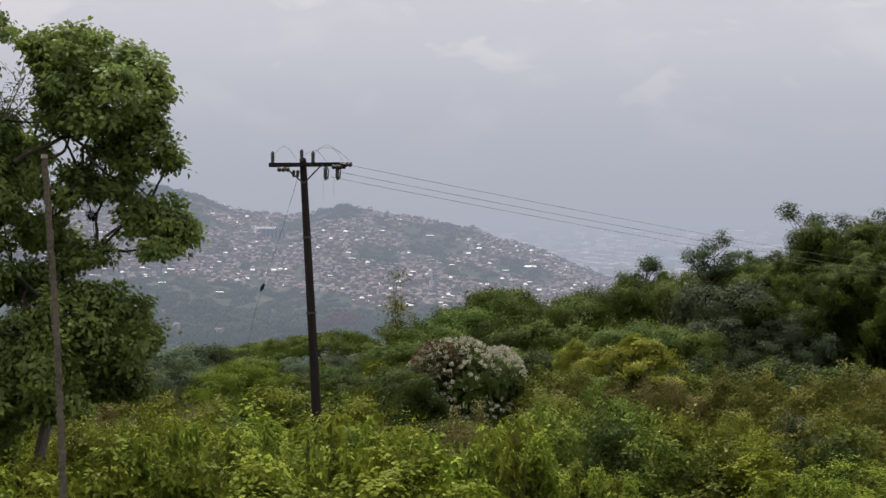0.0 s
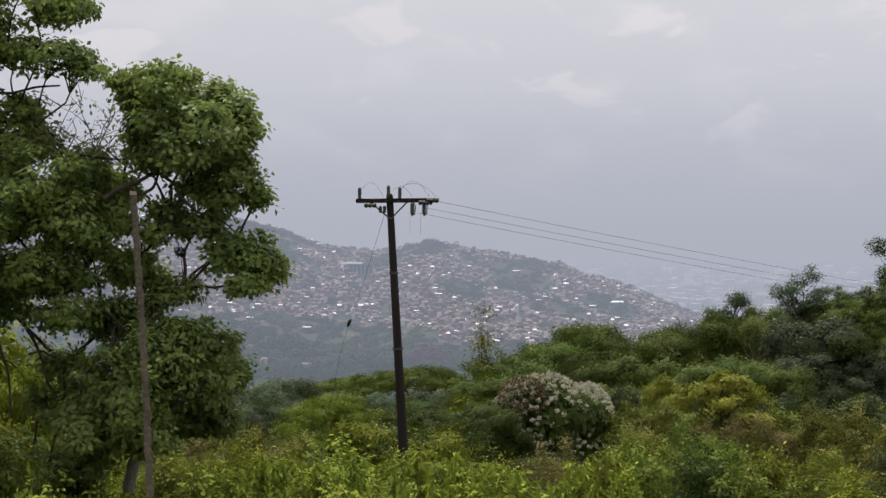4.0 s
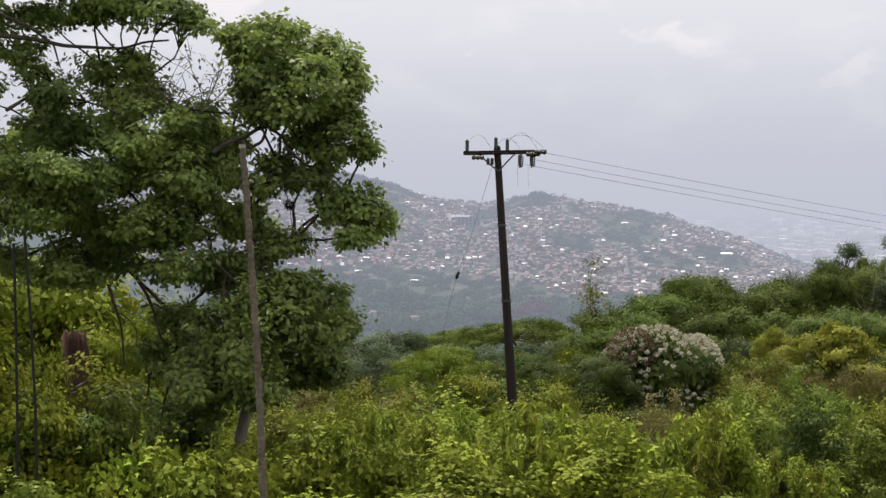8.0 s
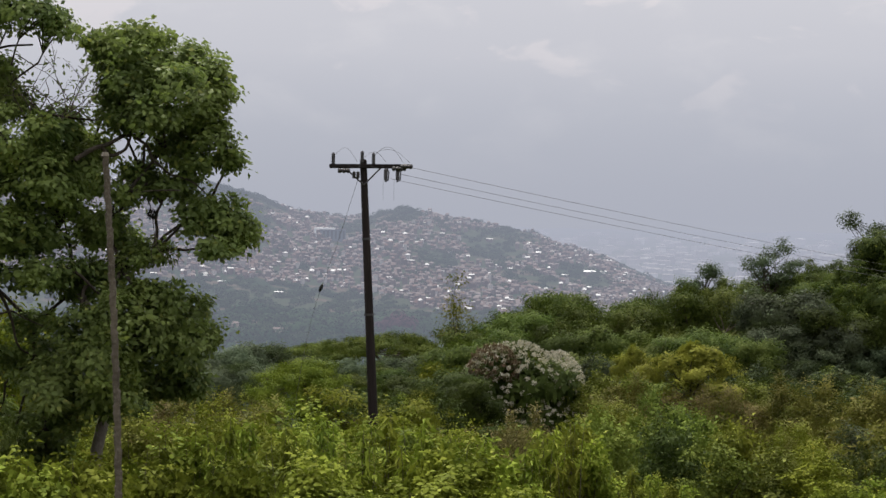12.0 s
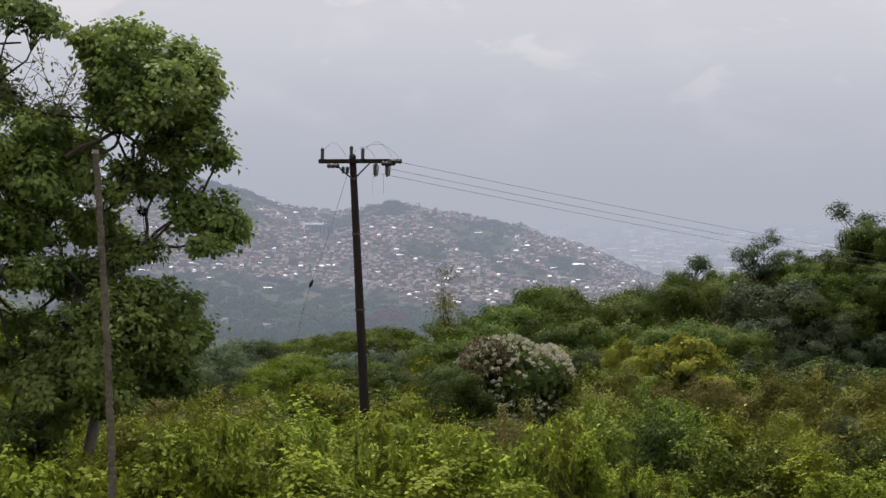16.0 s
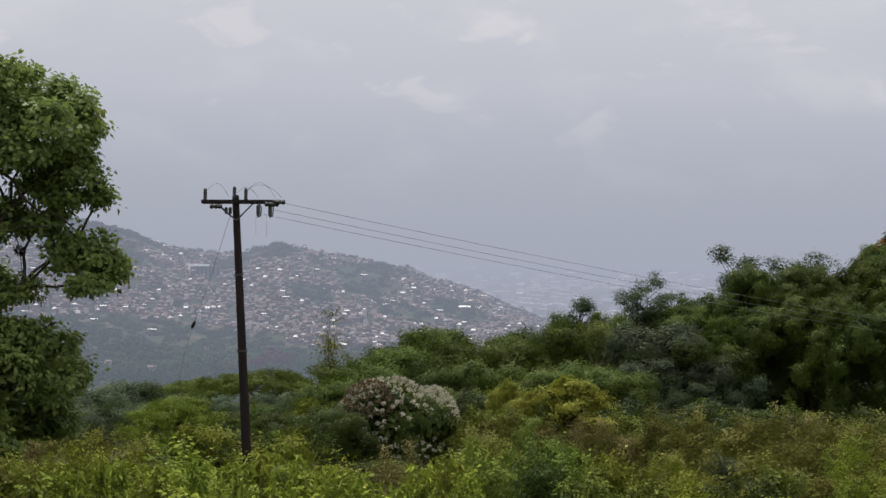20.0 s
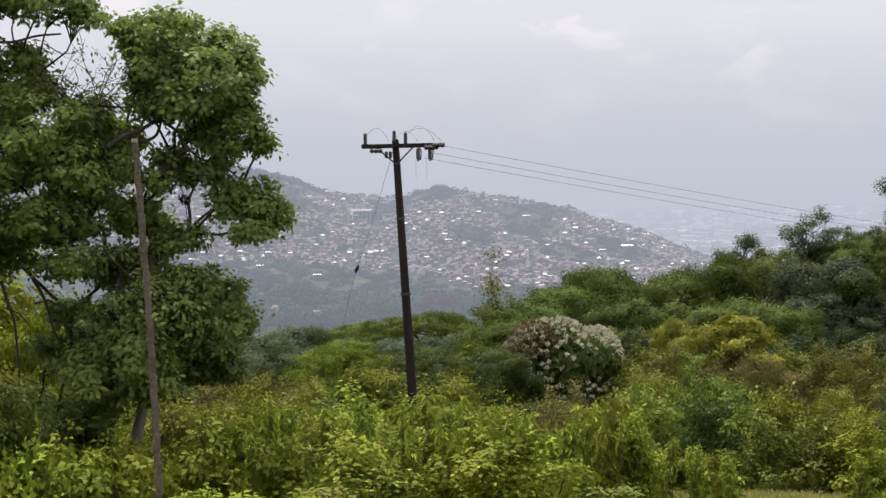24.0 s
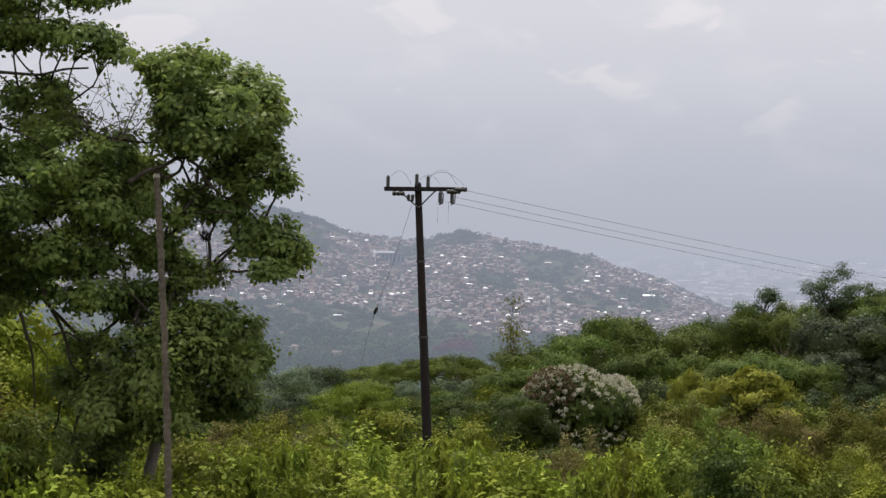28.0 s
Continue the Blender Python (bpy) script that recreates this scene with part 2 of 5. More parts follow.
LEAF_UMBRELLA = leaf_material("flat_crown_leaf", (0.040, 0.072, 0.014), (0.110, 0.150, 0.026), (0.15, 0.17, 0.04), 0.04, vary=0.3)
LEAF_SOFT = leaf_material("soft_green_leaf", (0.046, 0.070, 0.014), (0.115, 0.145, 0.034), (0.16, 0.17, 0.05), 0.04)
LEAF_DARK = leaf_material("dark_leaf", (0.019, 0.036, 0.009), (0.058, 0.090, 0.020), (0.10, 0.13, 0.04), 0.04)
LEAF_OLIVE = leaf_material("olive_leaf", (0.078, 0.096, 0.018), (0.196, 0.216, 0.044), (0.15, 0.12, 0.04), 0.06)
LEAF_BROWN = leaf_material("dry_leaf", (0.082, 0.076, 0.024), (0.170, 0.155, 0.055), (0.17, 0.13, 0.06), 0.1)
LEAF_GREY = leaf_material("grey_green_leaf", (0.035, 0.056, 0.031), (0.090, 0.122, 0.064), (0.11, 0.14, 0.08), 0.05)
LEAF_YELLOW = leaf_material("yellow_leaf", (0.130, 0.160, 0.022), (0.295, 0.335, 0.055), (0.28, 0.28, 0.04), 0.1, vary=0.2)
LEAF_BAMBOO = leaf_material("bamboo_leaf", (0.020, 0.040, 0.009), (0.076, 0.108, 0.020), (0.13, 0.15, 0.02), 0.05)
LEAF_RED = leaf_material("reddish_leaf", (0.080, 0.056, 0.034), (0.145, 0.100, 0.060), (0.24, 0.21, 0.14), 0.3, vary=0.0)
PETAL_WHITE = leaf_material("white_petal", (0.38, 0.39, 0.29), (0.60, 0.61, 0.47), (0.34, 0.29, 0.18), 0.12, 0.7, 0.25, vary=0.0)
PETAL_ORANGE = leaf_material("orange_petal", (0.30, 0.11, 0.06), (0.42, 0.17, 0.09), (0.2, 0.16, 0.06), 0.3, 0.6, 0.25)
GRASS = leaf_material("grass_blade", (0.115, 0.135, 0.034), (0.24, 0.255, 0.075), (0.30, 0.28, 0.12), 0.15, 0.6, 0.3)
BARK = rough_material("bark", (0.065, 0.052, 0.042), (0.035, 0.028, 0.022), 5.0, 0.9, 0.6, (1, 1, 0.3), (0.10, 0.09, 0.078))
BARK_PALE = rough_material("pale_bark", (0.24, 0.21, 0.18), (0.15, 0.13, 0.11), 5.0, 0.9, 0.5, (1, 1, 0.4), (0.32, 0.29, 0.25))
BARK_BROWN = rough_material("brown_bark", (0.13, 0.105, 0.085), (0.08, 0.064, 0.052), 5.0, 0.9, 0.5, (1, 1, 0.4), (0.18, 0.15, 0.125))
STUMP_WOOD = rough_material("stump_wood", (0.10, 0.056, 0.042), (0.05, 0.03, 0.024), 4.0, 0.9, 0.7, (1, 1, 0.15), (0.15, 0.09, 0.07))
POLE_WOOD = rough_material("pole_wood", (0.026, 0.020, 0.019), (0.017, 0.014, 0.014), 3.0, 0.9, 0.5, (1, 1, 0.06), (0.045, 0.036, 0.033))
ARM_WOOD = rough_material("arm_wood", (0.026, 0.021, 0.020), (0.016, 0.013, 0.013), 4.0, 0.9, 0.4, (0.2, 1, 1))
POST_SKIN = rough_material("ringed_post", (0.12, 0.10, 0.08), (0.075, 0.062, 0.05), 3.0, 0.9, 0.5, None, (0.19, 0.17, 0.14))
STEEL = rough_material("weathered_steel", (0.10, 0.10, 0.105), (0.06, 0.055, 0.055), 9.0, 0.65, 0.15, metal=0.5)
PORCELAIN = rough_material("insulator_glaze", (0.085, 0.082, 0.088), (0.05, 0.048, 0.052), 9.0, 0.75, 0.0)
STRAIN = rough_material("strain_insulator_glaze", (0.022, 0.018, 0.018), (0.014, 0.012, 0.012), 9.0, 0.5, 0.0)
WIRE = rough_material("grey_wire", (0.16, 0.158, 0.158), (0.12, 0.118, 0.118), 3.0, 0.6, 0.0, metal=0.3)
CABLE = rough_material("dark_vine", (0.012, 0.013, 0.012), (0.02, 0.02, 0.017), 8.0, 0.7, 0.2)
SOIL = rough_material("grass_and_soil", (0.050, 0.064, 0.014), (0.075, 0.088, 0.022), 0.25, 0.95, 0.5, None, (0.15, 0.12, 0.07), fine=3.0, space="World")
# far surfaces, each with the haze glow painted into its material
FAR_GROUND = far_hazed_material("far_slope", (0.018, 0.031, 0.019), (0.036, 0.046, 0.029), 0.012, (0.075, 0.062, 0.050))
FAR_WOOD = far_hazed_material("far_wood", (0.010, 0.022, 0.012), (0.026, 0.042, 0.022), 0.02)
VALLEY_WOOD = far_hazed_material("valley_wood", (0.010, 0.026, 0.014), (0.028, 0.050, 0.026), 0.012)
FAR_PURPLE = far_hazed_material("far_purple_wood", (0.040, 0.020, 0.026), (0.06, 0.03, 0.038), 0.02)
FAR_WALL = far_hazed_material("far_house_wall", (0.070, 0.046, 0.042), (0.155, 0.125, 0.120), 0.02, None, (0.36, 0.34, 0.33), True, odd_from=0.90)
FAR_ROOF = far_hazed_material("far_house_roof", (0.095, 0.058, 0.050), (0.190, 0.168, 0.165), 0.02, None, (0.66, 0.66, 0.66), True, odd_from=0.95)
FAR_BLOCK = far_hazed_material("far_grey_wall", (0.10, 0.12, 0.14), (0.13, 0.15, 0.17), 0.05)
FAR_BAY = far_hazed_material("far_dark_bay", (0.03, 0.04, 0.05), (0.04, 0.05, 0.06), 0.05)
FAR_EARTH = far_hazed_material("far_bare_earth", (0.22, 0.18, 0.14), (0.30, 0.26, 0.21), 0.05)
FAR_CITY = far_hazed_material("far_city_wall", (0.20, 0.18, 0.18), (0.44, 0.41, 0.40), 0.02, None, (0.66, 0.66, 0.66), True, odd_from=0.93)
FAR_WHITE = far_hazed_material("far_white_roof", (0.80, 0.80, 0.79), (0.86, 0.86, 0.86), 0.02)


# ---- building helpers ----
def place(az, d, el=None, z=None):
    """A point at azimuth az (degrees, to the right of north), d metres off, at elevation el as seen from the eye, or at height z."""
    a = radians(az)
    h = z if z is not None else EYE_Z + d * math.tan(radians(el))
    return Vector((d * math.sin(a), d * math.cos(a), h))


def mesh_from(name, verts, faces, material, smooth=False, normals=None):
    """faces: one numpy array of triangles or quads, or a list of such arrays. normals: the leaf surface's own, one for each vertex."""
    arrays = faces if isinstance(faces, list) else [faces]
    me = bpy.data.meshes.new(name)
    verts = np.asarray(verts, dtype=np.float32)
    loops = np.concatenate([np.asarray(a, dtype=np.int32).ravel() for a in arrays])
    sizes = np.concatenate([np.full(len(a), a.shape[1], dtype=np.int32) for a in (np.asarray(b) for b in arrays)])
    me.vertices.add(len(verts))
    me.vertices.foreach_set("co", verts.ravel())
    me.loops.add(len(loops))
    me.loops.foreach_set("vertex_index", loops)
    me.polygons.add(len(sizes))
    me.polygons.foreach_set("loop_start", np.concatenate([[0], np.cumsum(sizes)[:-1]]).astype(np.int32))
    if smooth:
        me.polygons.foreach_set("use_smooth", np.ones(len(sizes), dtype=bool))
    me.update(calc_edges=True)
    if normals is not None:
        me.polygons.foreach_set("use_smooth", np.ones(len(sizes), dtype=bool))
        own = me.attributes.new("custom_normal", "FLOAT_VECTOR", "POINT")
        own.data.foreach_set("vector", np.asarray(normals, dtype=np.float32).ravel())
    me.materials.append(material)
    return me


def part(name, me, parent=None, label=""):
    ob = new(name, me)
    if parent is not None:
        ob.parent = parent
    if label:
        tagged(ob, label)
    return ob


def bm_mesh(name, bm, material, smooth=True):
    me = bpy.data.meshes.new(name)
    bm.to_mesh(me)
    bm.free()
    me.materials.append(material)
    if smooth:
        me.polygons.foreach_set("use_smooth", np.ones(len(me.polygons), dtype=bool))
    return me


def tube(points, radii, sides=7):
    """Vertices and quads of a bent round bar through the points."""
    p = np.array([tuple(q) for q in points], dtype=float)
    r = np.asarray(radii, dtype=float) * np.ones(len(p))
    t = np.gradient(p, axis=0)
    t /= np.linalg.norm(t, axis=1, keepdims=True) + 1e-9
    ref = np.array([0.31, 0.95, 0.05]) if abs(t[0][2]) > 0.6 else np.array([0.05, 0.1, 0.99])
    u = np.cross(t, ref)
    u /= np.linalg.norm(u, axis=1, keepdims=True) + 1e-9
    w = np.cross(t, u)
    a = np.linspace(0, 2 * np.pi, sides, endpoint=False)
    v = p[:, None] + r[:, None, None] * (np.cos(a)[None, :, None] * u[:, None] + np.sin(a)[None, :, None] * w[:, None])
    n = len(p)
    i, j = np.meshgrid(np.arange(n - 1), np.arange(sides), indexing="ij")
    k = (j + 1) % sides
    f = np.stack([i * sides + j, i * sides + k, (i + 1) * sides + k, (i + 1) * sides + j], -1).reshape(-1, 4)
    return v.reshape(-1, 3), f


def joined(pieces):
    vs, fs, n = [], [], 0
    for v, f in pieces:
        vs.append(v)
        fs.append(f + n)
        n += len(v)
    return np.concatenate(vs), np.concatenate(fs)


def bend(a, b, rng, k=5, sway=0.12, sag=0.0):
    """k points from a to b, swaying like a limb."""
    a, b = np.array(tuple(a), float), np.array(tuple(b), float)
    s = np.linspace(0, 1, k)[:, None]
    p = a + (b - a) * s
    length = np.linalg.norm(b - a)
    off = rng.normal(0, sway * length, (k, 3)) * np.sin(np.pi * s)
    off[1:-1] = (off[:-2] + 2 * off[1:-1] + off[2:]) / 4
    off[1:-1] = (off[:-2] + 2 * off[1:-1] + off[2:]) / 4
    p = p + off
    p[:, 2] += (np.sin(np.pi * s) * sag * length)[:, 0]
    return p


def leaves(points, ways, rng, length, width=0.45, fold=0.25, curl=0.2, out=None, stray=0.38, plain=False):
    """Folded four-cornered leaves at the points, pointing along the ways, their faces turned to the light side out."""
    n = len(points)
    w = ways / (np.linalg.norm(ways, axis=1, keepdims=True) + 1e-9)
    up = (np.array([0, 0, 1.0]) if out is None else out) + rng.normal(0, stray, (n, 3))
    side = np.cross(w, up)
    side /= np.linalg.norm(side, axis=1, keepdims=True) + 1e-9
    nor = np.cross(side, w)
    L = length * rng.uniform(0.65, 1.3, (n, 1))
    W = L * width * 0.5
    tip = points + w * L - nor * L * curl
    if plain:
        v = np.stack([points - side * W, tip, points + side * W], 1).reshape(-1, 3)
        return v, (np.arange(n)[:, None] * 3 + [0, 2, 1]).reshape(-1, 3)
    m = points + w * L * 0.45
    v = np.stack([points, m + side * W + nor * W * fold, tip, m - side * W + nor * W * fold], 1).reshape(-1, 3)
    b = np.arange(n)[:, None] * 4
    return v, np.concatenate([b + [0, 1, 2], b + [0, 2, 3]], 1).reshape(-1, 3)


def lumpy(dirs, rng, depth=0.22):
    """A radius factor for each direction, so that a crown has bulges and bays."""
    r = np.ones(len(dirs))
    for k in range(5):
        q = rng.normal(0, 2.2 + 1.2 * k, 3)
        r += depth / (1 + 0.5 * k) * np.sin(dirs @ q + rng.uniform(0, 6.28))
    return np.clip(r, 0.55, 1.35)


def soft_normals(v, f, k, toward, own):
    """Leaves that lie like the skin of their clump: normals between the leaf's own and the way out of the clump, faces wound outwards."""
    toward = toward / (np.linalg.norm(toward, axis=1, keepdims=True) + 1e-9)
    each = np.repeat(toward, k, axis=0)
    t = v[f]
    n = np.cross(t[:, 1] - t[:, 0], t[:, 2] - t[:, 0])
    n /= np.linalg.norm(n, axis=1, keepdims=True) + 1e-9
    back = np.sum(n * each[f[:, 0]], axis=1) < 0
    f = np.where(back[:, None], f[:, [0, 2, 1]], f)
    n[back] *= -1
    leaf = n.reshape(len(toward), -1, 3).mean(axis=1)
    m = toward * (1 - own) + leaf * own
    m /= np.linalg.norm(m, axis=1, keepdims=True) + 1e-9
    return f, np.repeat(m, k, axis=0)


def crown(lobes, rng, twigs, per_twig, leaf, spread, inner=0.45, droop=0.25, width=0.45, outward=0.6, bottom=-1.0, clump=0.40, sub=11, rosette=0.0, plain=False, own=0.35):
    """Leaves of a crown of lobes (centre, radii). Each lobe bears flattened clumps near its skin, each clump is set with twigs,
    each twig with a tuft of leaves. Returns verts, faces, twig points, normals."""
    c = np.array([l[0] for l in lobes], float)
    r = np.array([l[1] for l in lobes], float)
    lobe = np.repeat(np.arange(len(lobes)), sub)
    d = rng.normal(0, 1, (len(lobe), 3))
    d /= np.linalg.norm(d, axis=1, keepdims=True)
    d[:, 2] = np.where(d[:, 2] < bottom, -d[:, 2], d[:, 2])
    s = (inner + (1 - inner) * np.sqrt(rng.uniform(0, 1, len(lobe)))) * lumpy(d, rng)
    mid = c[lobe] + d * r[lobe] * (s * (1 - 0.5 * clump))[:, None]
    size = r[lobe] * clump * rng.uniform(0.65, 1.3, (len(lobe), 1)) * np.array([1, 1, 0.72])
    weight = np.prod(size, axis=1) ** (2 / 3)
    which = rng.choice(len(lobe), twigs, p=weight / weight.sum())
    e = rng.normal(0, 1, (twigs, 3)) + np.array([0, 0, 0.3]) + d[which] * 0.35
    e /= np.linalg.norm(e, axis=1, keepdims=True)
    tips = mid[which] + e * size[which] * (0.35 + 0.65 * np.sqrt(rng.uniform(0, 1, (twigs, 1))))
    i = np.repeat(np.arange(twigs), per_twig)
    n = len(i)
    away = rng.normal(0, 1, (n, 3))
    away[:, 2] *= 0.6
    p = tips[i] + away * spread
    ways = e[i] * outward * (1 - rosette) + away * (0.6 + rosette) + np.array([0, 0, -droop])
    face = e[i] * 0.45 + d[which][i] * (0.95 if plain else 0.75) + np.array([0, 0, 0.35])
    ways = ways - face * np.sum(ways * face, axis=1, keepdims=True) / np.sum(face * face, axis=1, keepdims=True) * 0.75
    v, f = leaves(p, ways, rng, leaf, width, out=face, stray=0.16 if plain else 0.3, plain=plain)
    f, normals = soft_normals(v, f, 3 if plain else 4, e[i] * 0.65 + d[which][i] * 0.5, own)
    return v, f, tips, normals


# ---- ground and distance ----
NEAR_FALL = [(0, 6.3), (12, 5.6), (27, 2.5), (44, 0.6), (49, 0.2), (58, -1.4), (75, -3.2), (100, -5.2), (150, -10.5), (200, -15.5), (300, -28), (600, -58), (1000, -77), (1200, -80), (2000, -92), (2600, -93), (3600, -62), (4900, -22), (9000, -22)]
CREST = [(-40, 0.5), (-12, 0.75), (-6.66, 0.72), (-5.81, 0.63), (-5.14, 0.46), (-4.63, 0.21), (-3.96, 0.03), (-3.28, -0.02), (-2.44, -0.17), (-1.93, -0.08), (-1.51, 0.03), (-0.92, 0.18), (-0.34, 0.08), (0.08, -0.06), (1.09, -0.22), (1.76, -0.38), (3.1, -0.54), (3.6, -0.77), (4.59, -1.02), (5.25, -1.2), (5.75, -1.48), (6.49, -1.77), (7.6, -2.25), (9, -2.95), (12, -3.2), (40, -3.2)]


def ground(x, y):
    """Height of the ground, for numpy arrays or numbers."""
    x, y = np.asarray(x, float), np.asarray(y, float)
    d = np.hypot(x, y) + 1e-6
    az = np.degrees(np.arctan2(x, y))
    z = np.interp(d, *zip(*NEAR_FALL))
    ease = lambda v: np.clip(v, 0, 1) ** 2 * (3 - 2 * np.clip(v, 0, 1))
    # the wooded rise on the east side of the valley
    z = z + 9.0 * ease((az - 4) / 9) * ease((d - 75) / 110) * (1 - ease((d - 330) / 350)) * (1 - ease((az - 60) / 40))
    # the town's hill
    front = 1 - ease((np.abs(az) - 30) / 30)
    top = EYE_Z + 1900 * np.tan(np.radians(np.interp(az, *zip(*CREST))))
    lift = ease((d - 1080) / 1000) * (1 - ease((d - 1950) / 700)) * 1.13
    z = z + np.maximum(top + 88, 0) * np.clip(lift, 0, 1) * front
    z = z + 0.10 * np.sin(x * 0.9 + 1.3) * np.sin(y * 0.7) * np.clip(d / 40, 0, 1)
    z = z + np.clip((d - 200) / 800, 0, 1) * (3.0 * np.sin(x * 0.021 + 0.6) * np.cos(y * 0.017) + 1.6 * np.sin(x * 0.06 + y * 0.045))
    return z


def on_ground(az, d):
    p = place(az, d, z=0.0)
    return Vector((p.x, p.y, float(ground(p.x, p.y))))


def build_ground():
    az = np.radians(np.concatenate([np.arange(-30, 30, 0.4), np.arange(30, 330, 5.0)]))
    d = np.concatenate([[0.5], np.geomspace(3, 300, 90), np.geomspace(310, 4900, 110)])
    A, D = np.meshgrid(az, d, indexing="ij")
    x, y = D * np.sin(A), D * np.cos(A)
    v = np.stack([x, y, ground(x, y)], -1).reshape(-1, 3)
    n, k = len(az), len(d)
    i, j = np.meshgrid(np.arange(n), np.arange(k - 1), indexing="ij")
    i2 = (i + 1) % n
    f = np.stack([i * k + j, i * k + j + 1, i2 * k + j + 1, i2 * k + j], -1).reshape(-1, 4)
    cap = np.array([[a * k for a in range(n)]])
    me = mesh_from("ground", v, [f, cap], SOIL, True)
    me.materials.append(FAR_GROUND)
    # past 420 m the ground takes the material with painted haze
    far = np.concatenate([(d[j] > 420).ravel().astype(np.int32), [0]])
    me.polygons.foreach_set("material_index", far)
    tagged(new("ground", me), "grassy slope falling into a wide valley", "ground", kind="structure")


build_ground()
rng = np.random.default_rng(7)


def boxes(centres, sizes, turns, gable):
    """Walls and roofs of many small houses, as two pairs of verts and faces."""
    n = len(centres)
    c, s = np.cos(turns), np.sin(turns)
    q = np.array([[-1, -1], [1, -1], [1, 1], [-1, 1]], float)
    px = q[None, :, 0] * sizes[:, None, 0] / 2
    py = q[None, :, 1] * sizes[:, None, 1] / 2
    X = centres[:, None, 0] + px * c[:, None] - py * s[:, None]
    Y = centres[:, None, 1] + px * s[:, None] + py * c[:, None]
    lowz = np.repeat((centres[:, 2] - 4)[:, None], 4, 1)
    topz = np.repeat((centres[:, 2] + sizes[:, 2])[:, None], 4, 1)
    wall_v = np.concatenate([np.stack([X, Y, lowz], -1), np.stack([X, Y, topz], -1)], 1).reshape(-1, 3)
    b = np.arange(n)[:, None, None] * 8
    wall_f = (b + np.array([[0, 1, 5, 4], [1, 2, 6, 5], [2, 3, 7, 6], [3, 0, 4, 7]])[None]).reshape(-1, 4)
    over = 1.08
    ex = centres[:, None, 0] + (X - centres[:, None, 0]) * over
    ey = centres[:, None, 1] + (Y - centres[:, None, 1]) * over
    eave = np.stack([ex, ey, topz + 0.05], -1)
    r1 = (eave[:, 0] + eave[:, 3]) / 2 + np.stack([0 * turns, 0 * turns, gable], -1)
    r2 = (eave[:, 1] + eave[:, 2]) / 2 + np.stack([0 * turns, 0 * turns, gable], -1)
    roof_v = np.concatenate([eave, r1[:, None], r2[:, None]], 1).reshape(-1, 3)
    b6 = np.arange(n)[:, None, None] * 6
    roof_4 = (b6 + np.array([[0, 1, 5, 4], [2, 3, 4, 5]])[None]).reshape(-1, 4)
    roof_3 = (b6 + np.array([[0, 4, 3], [1, 2, 5]])[None]).reshape(-1, 3)
    return wall_v, wall_f, roof_v, [roof_4, roof_3]


def houses(name, az, d, size, label, wall=None, storeys=1.0):
    p = np.stack([d * np.sin(np.radians(az)), d * np.cos(np.radians(az))], -1)
    c = np.concatenate([p, ground(p[:, 0], p[:, 1])[:, None]], 1)
    n = len(c)
    sizes = np.stack([rng.uniform(0.7, 1.5, n) * size, rng.uniform(0.6, 1.1, n) * size, storeys * rng.choice([1.8, 2.2, 2.6, 4.4, 5.0], n, p=[0.35, 0.3, 0.2, 0.1, 0.05])], -1)
    wv, wf, rv, rf = boxes(c, sizes, rng.normal(0.2, 0.8, n), rng.choice([0.3, 0.7, 1.3], n))
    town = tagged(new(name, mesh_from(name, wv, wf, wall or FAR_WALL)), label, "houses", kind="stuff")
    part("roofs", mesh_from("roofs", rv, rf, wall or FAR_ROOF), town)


# the town on the hill: houses crowded down to the edge of the valley woods, more woods on the top and round the knolls
FOOT = [(-15, -1.9), (-7, -2.02), (-5, -2.08), (-3, -2.3), (-1.2, -2.55), (-0.4, -2.8), (2, -2.95), (5, -2.9), (10, -3.4)]
KNOLLS = [(-0.9, 0.75, 1930, 110), (1.75, 0.62, 1740, 90), (-6.2, 1.3, 1980, 190), (4.5, 0.5, 1660, 60), (-2.2, 0.5, 1800, 60), (0.2, 0.5, 1600, 45), (3.0, 0.6, 1560, 40), (-5.2, 0.4, 1700, 40), (2.6, 0.35, 1830, 45)]


def woods_share(az, d):
    return sum(np.exp(-(((az - a) / wa) ** 2 + ((d - q) / wd) ** 2)) for a, wa, q, wd in KNOLLS)


def seen_height(az, d):
    x, y = d * np.sin(np.radians(az)), d * np.cos(np.radians(az))
    return np.degrees(np.arctan2(ground(x, y) - EYE_Z, d))


def far_spot(az, el):
    """How far off the hill's ground is seen at that azimuth and elevation."""
    d = np.arange(1150.0, 1960.0, 2.0)
    return float(d[np.argmax(seen_height(az + 0 * d, d) >= el)])


def town():
    n = 74000
    az, d = rng.uniform(-14, 9, n), rng.uniform(1180, 2010, n)
    patch = 0.5 + 0.5 * np.sin(az * 2.7 + d * 0.011) * np.sin(d * 0.031 - az * 1.9 + 1)
    over = seen_height(az, d) - np.interp(az, *zip(*FOOT)) + 0.12 * np.sin(az * 5.1) * np.sin(az * 2.3)
    share = np.clip(0.50 * (0.3 + 0.7 * patch) - 1.3 * woods_share(az, d), 0, 1) * np.clip(over / 0.12, 0, 1) * (0.65 + 0.5 * np.exp(-over / 0.35))
    keep = (rng.uniform(0, 1, n) < share) & (d < 1990 - 5 * np.abs(az))
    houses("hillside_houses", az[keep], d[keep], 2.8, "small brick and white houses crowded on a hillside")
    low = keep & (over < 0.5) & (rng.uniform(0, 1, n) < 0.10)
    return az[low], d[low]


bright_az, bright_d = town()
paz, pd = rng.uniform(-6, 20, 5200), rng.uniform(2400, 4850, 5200)
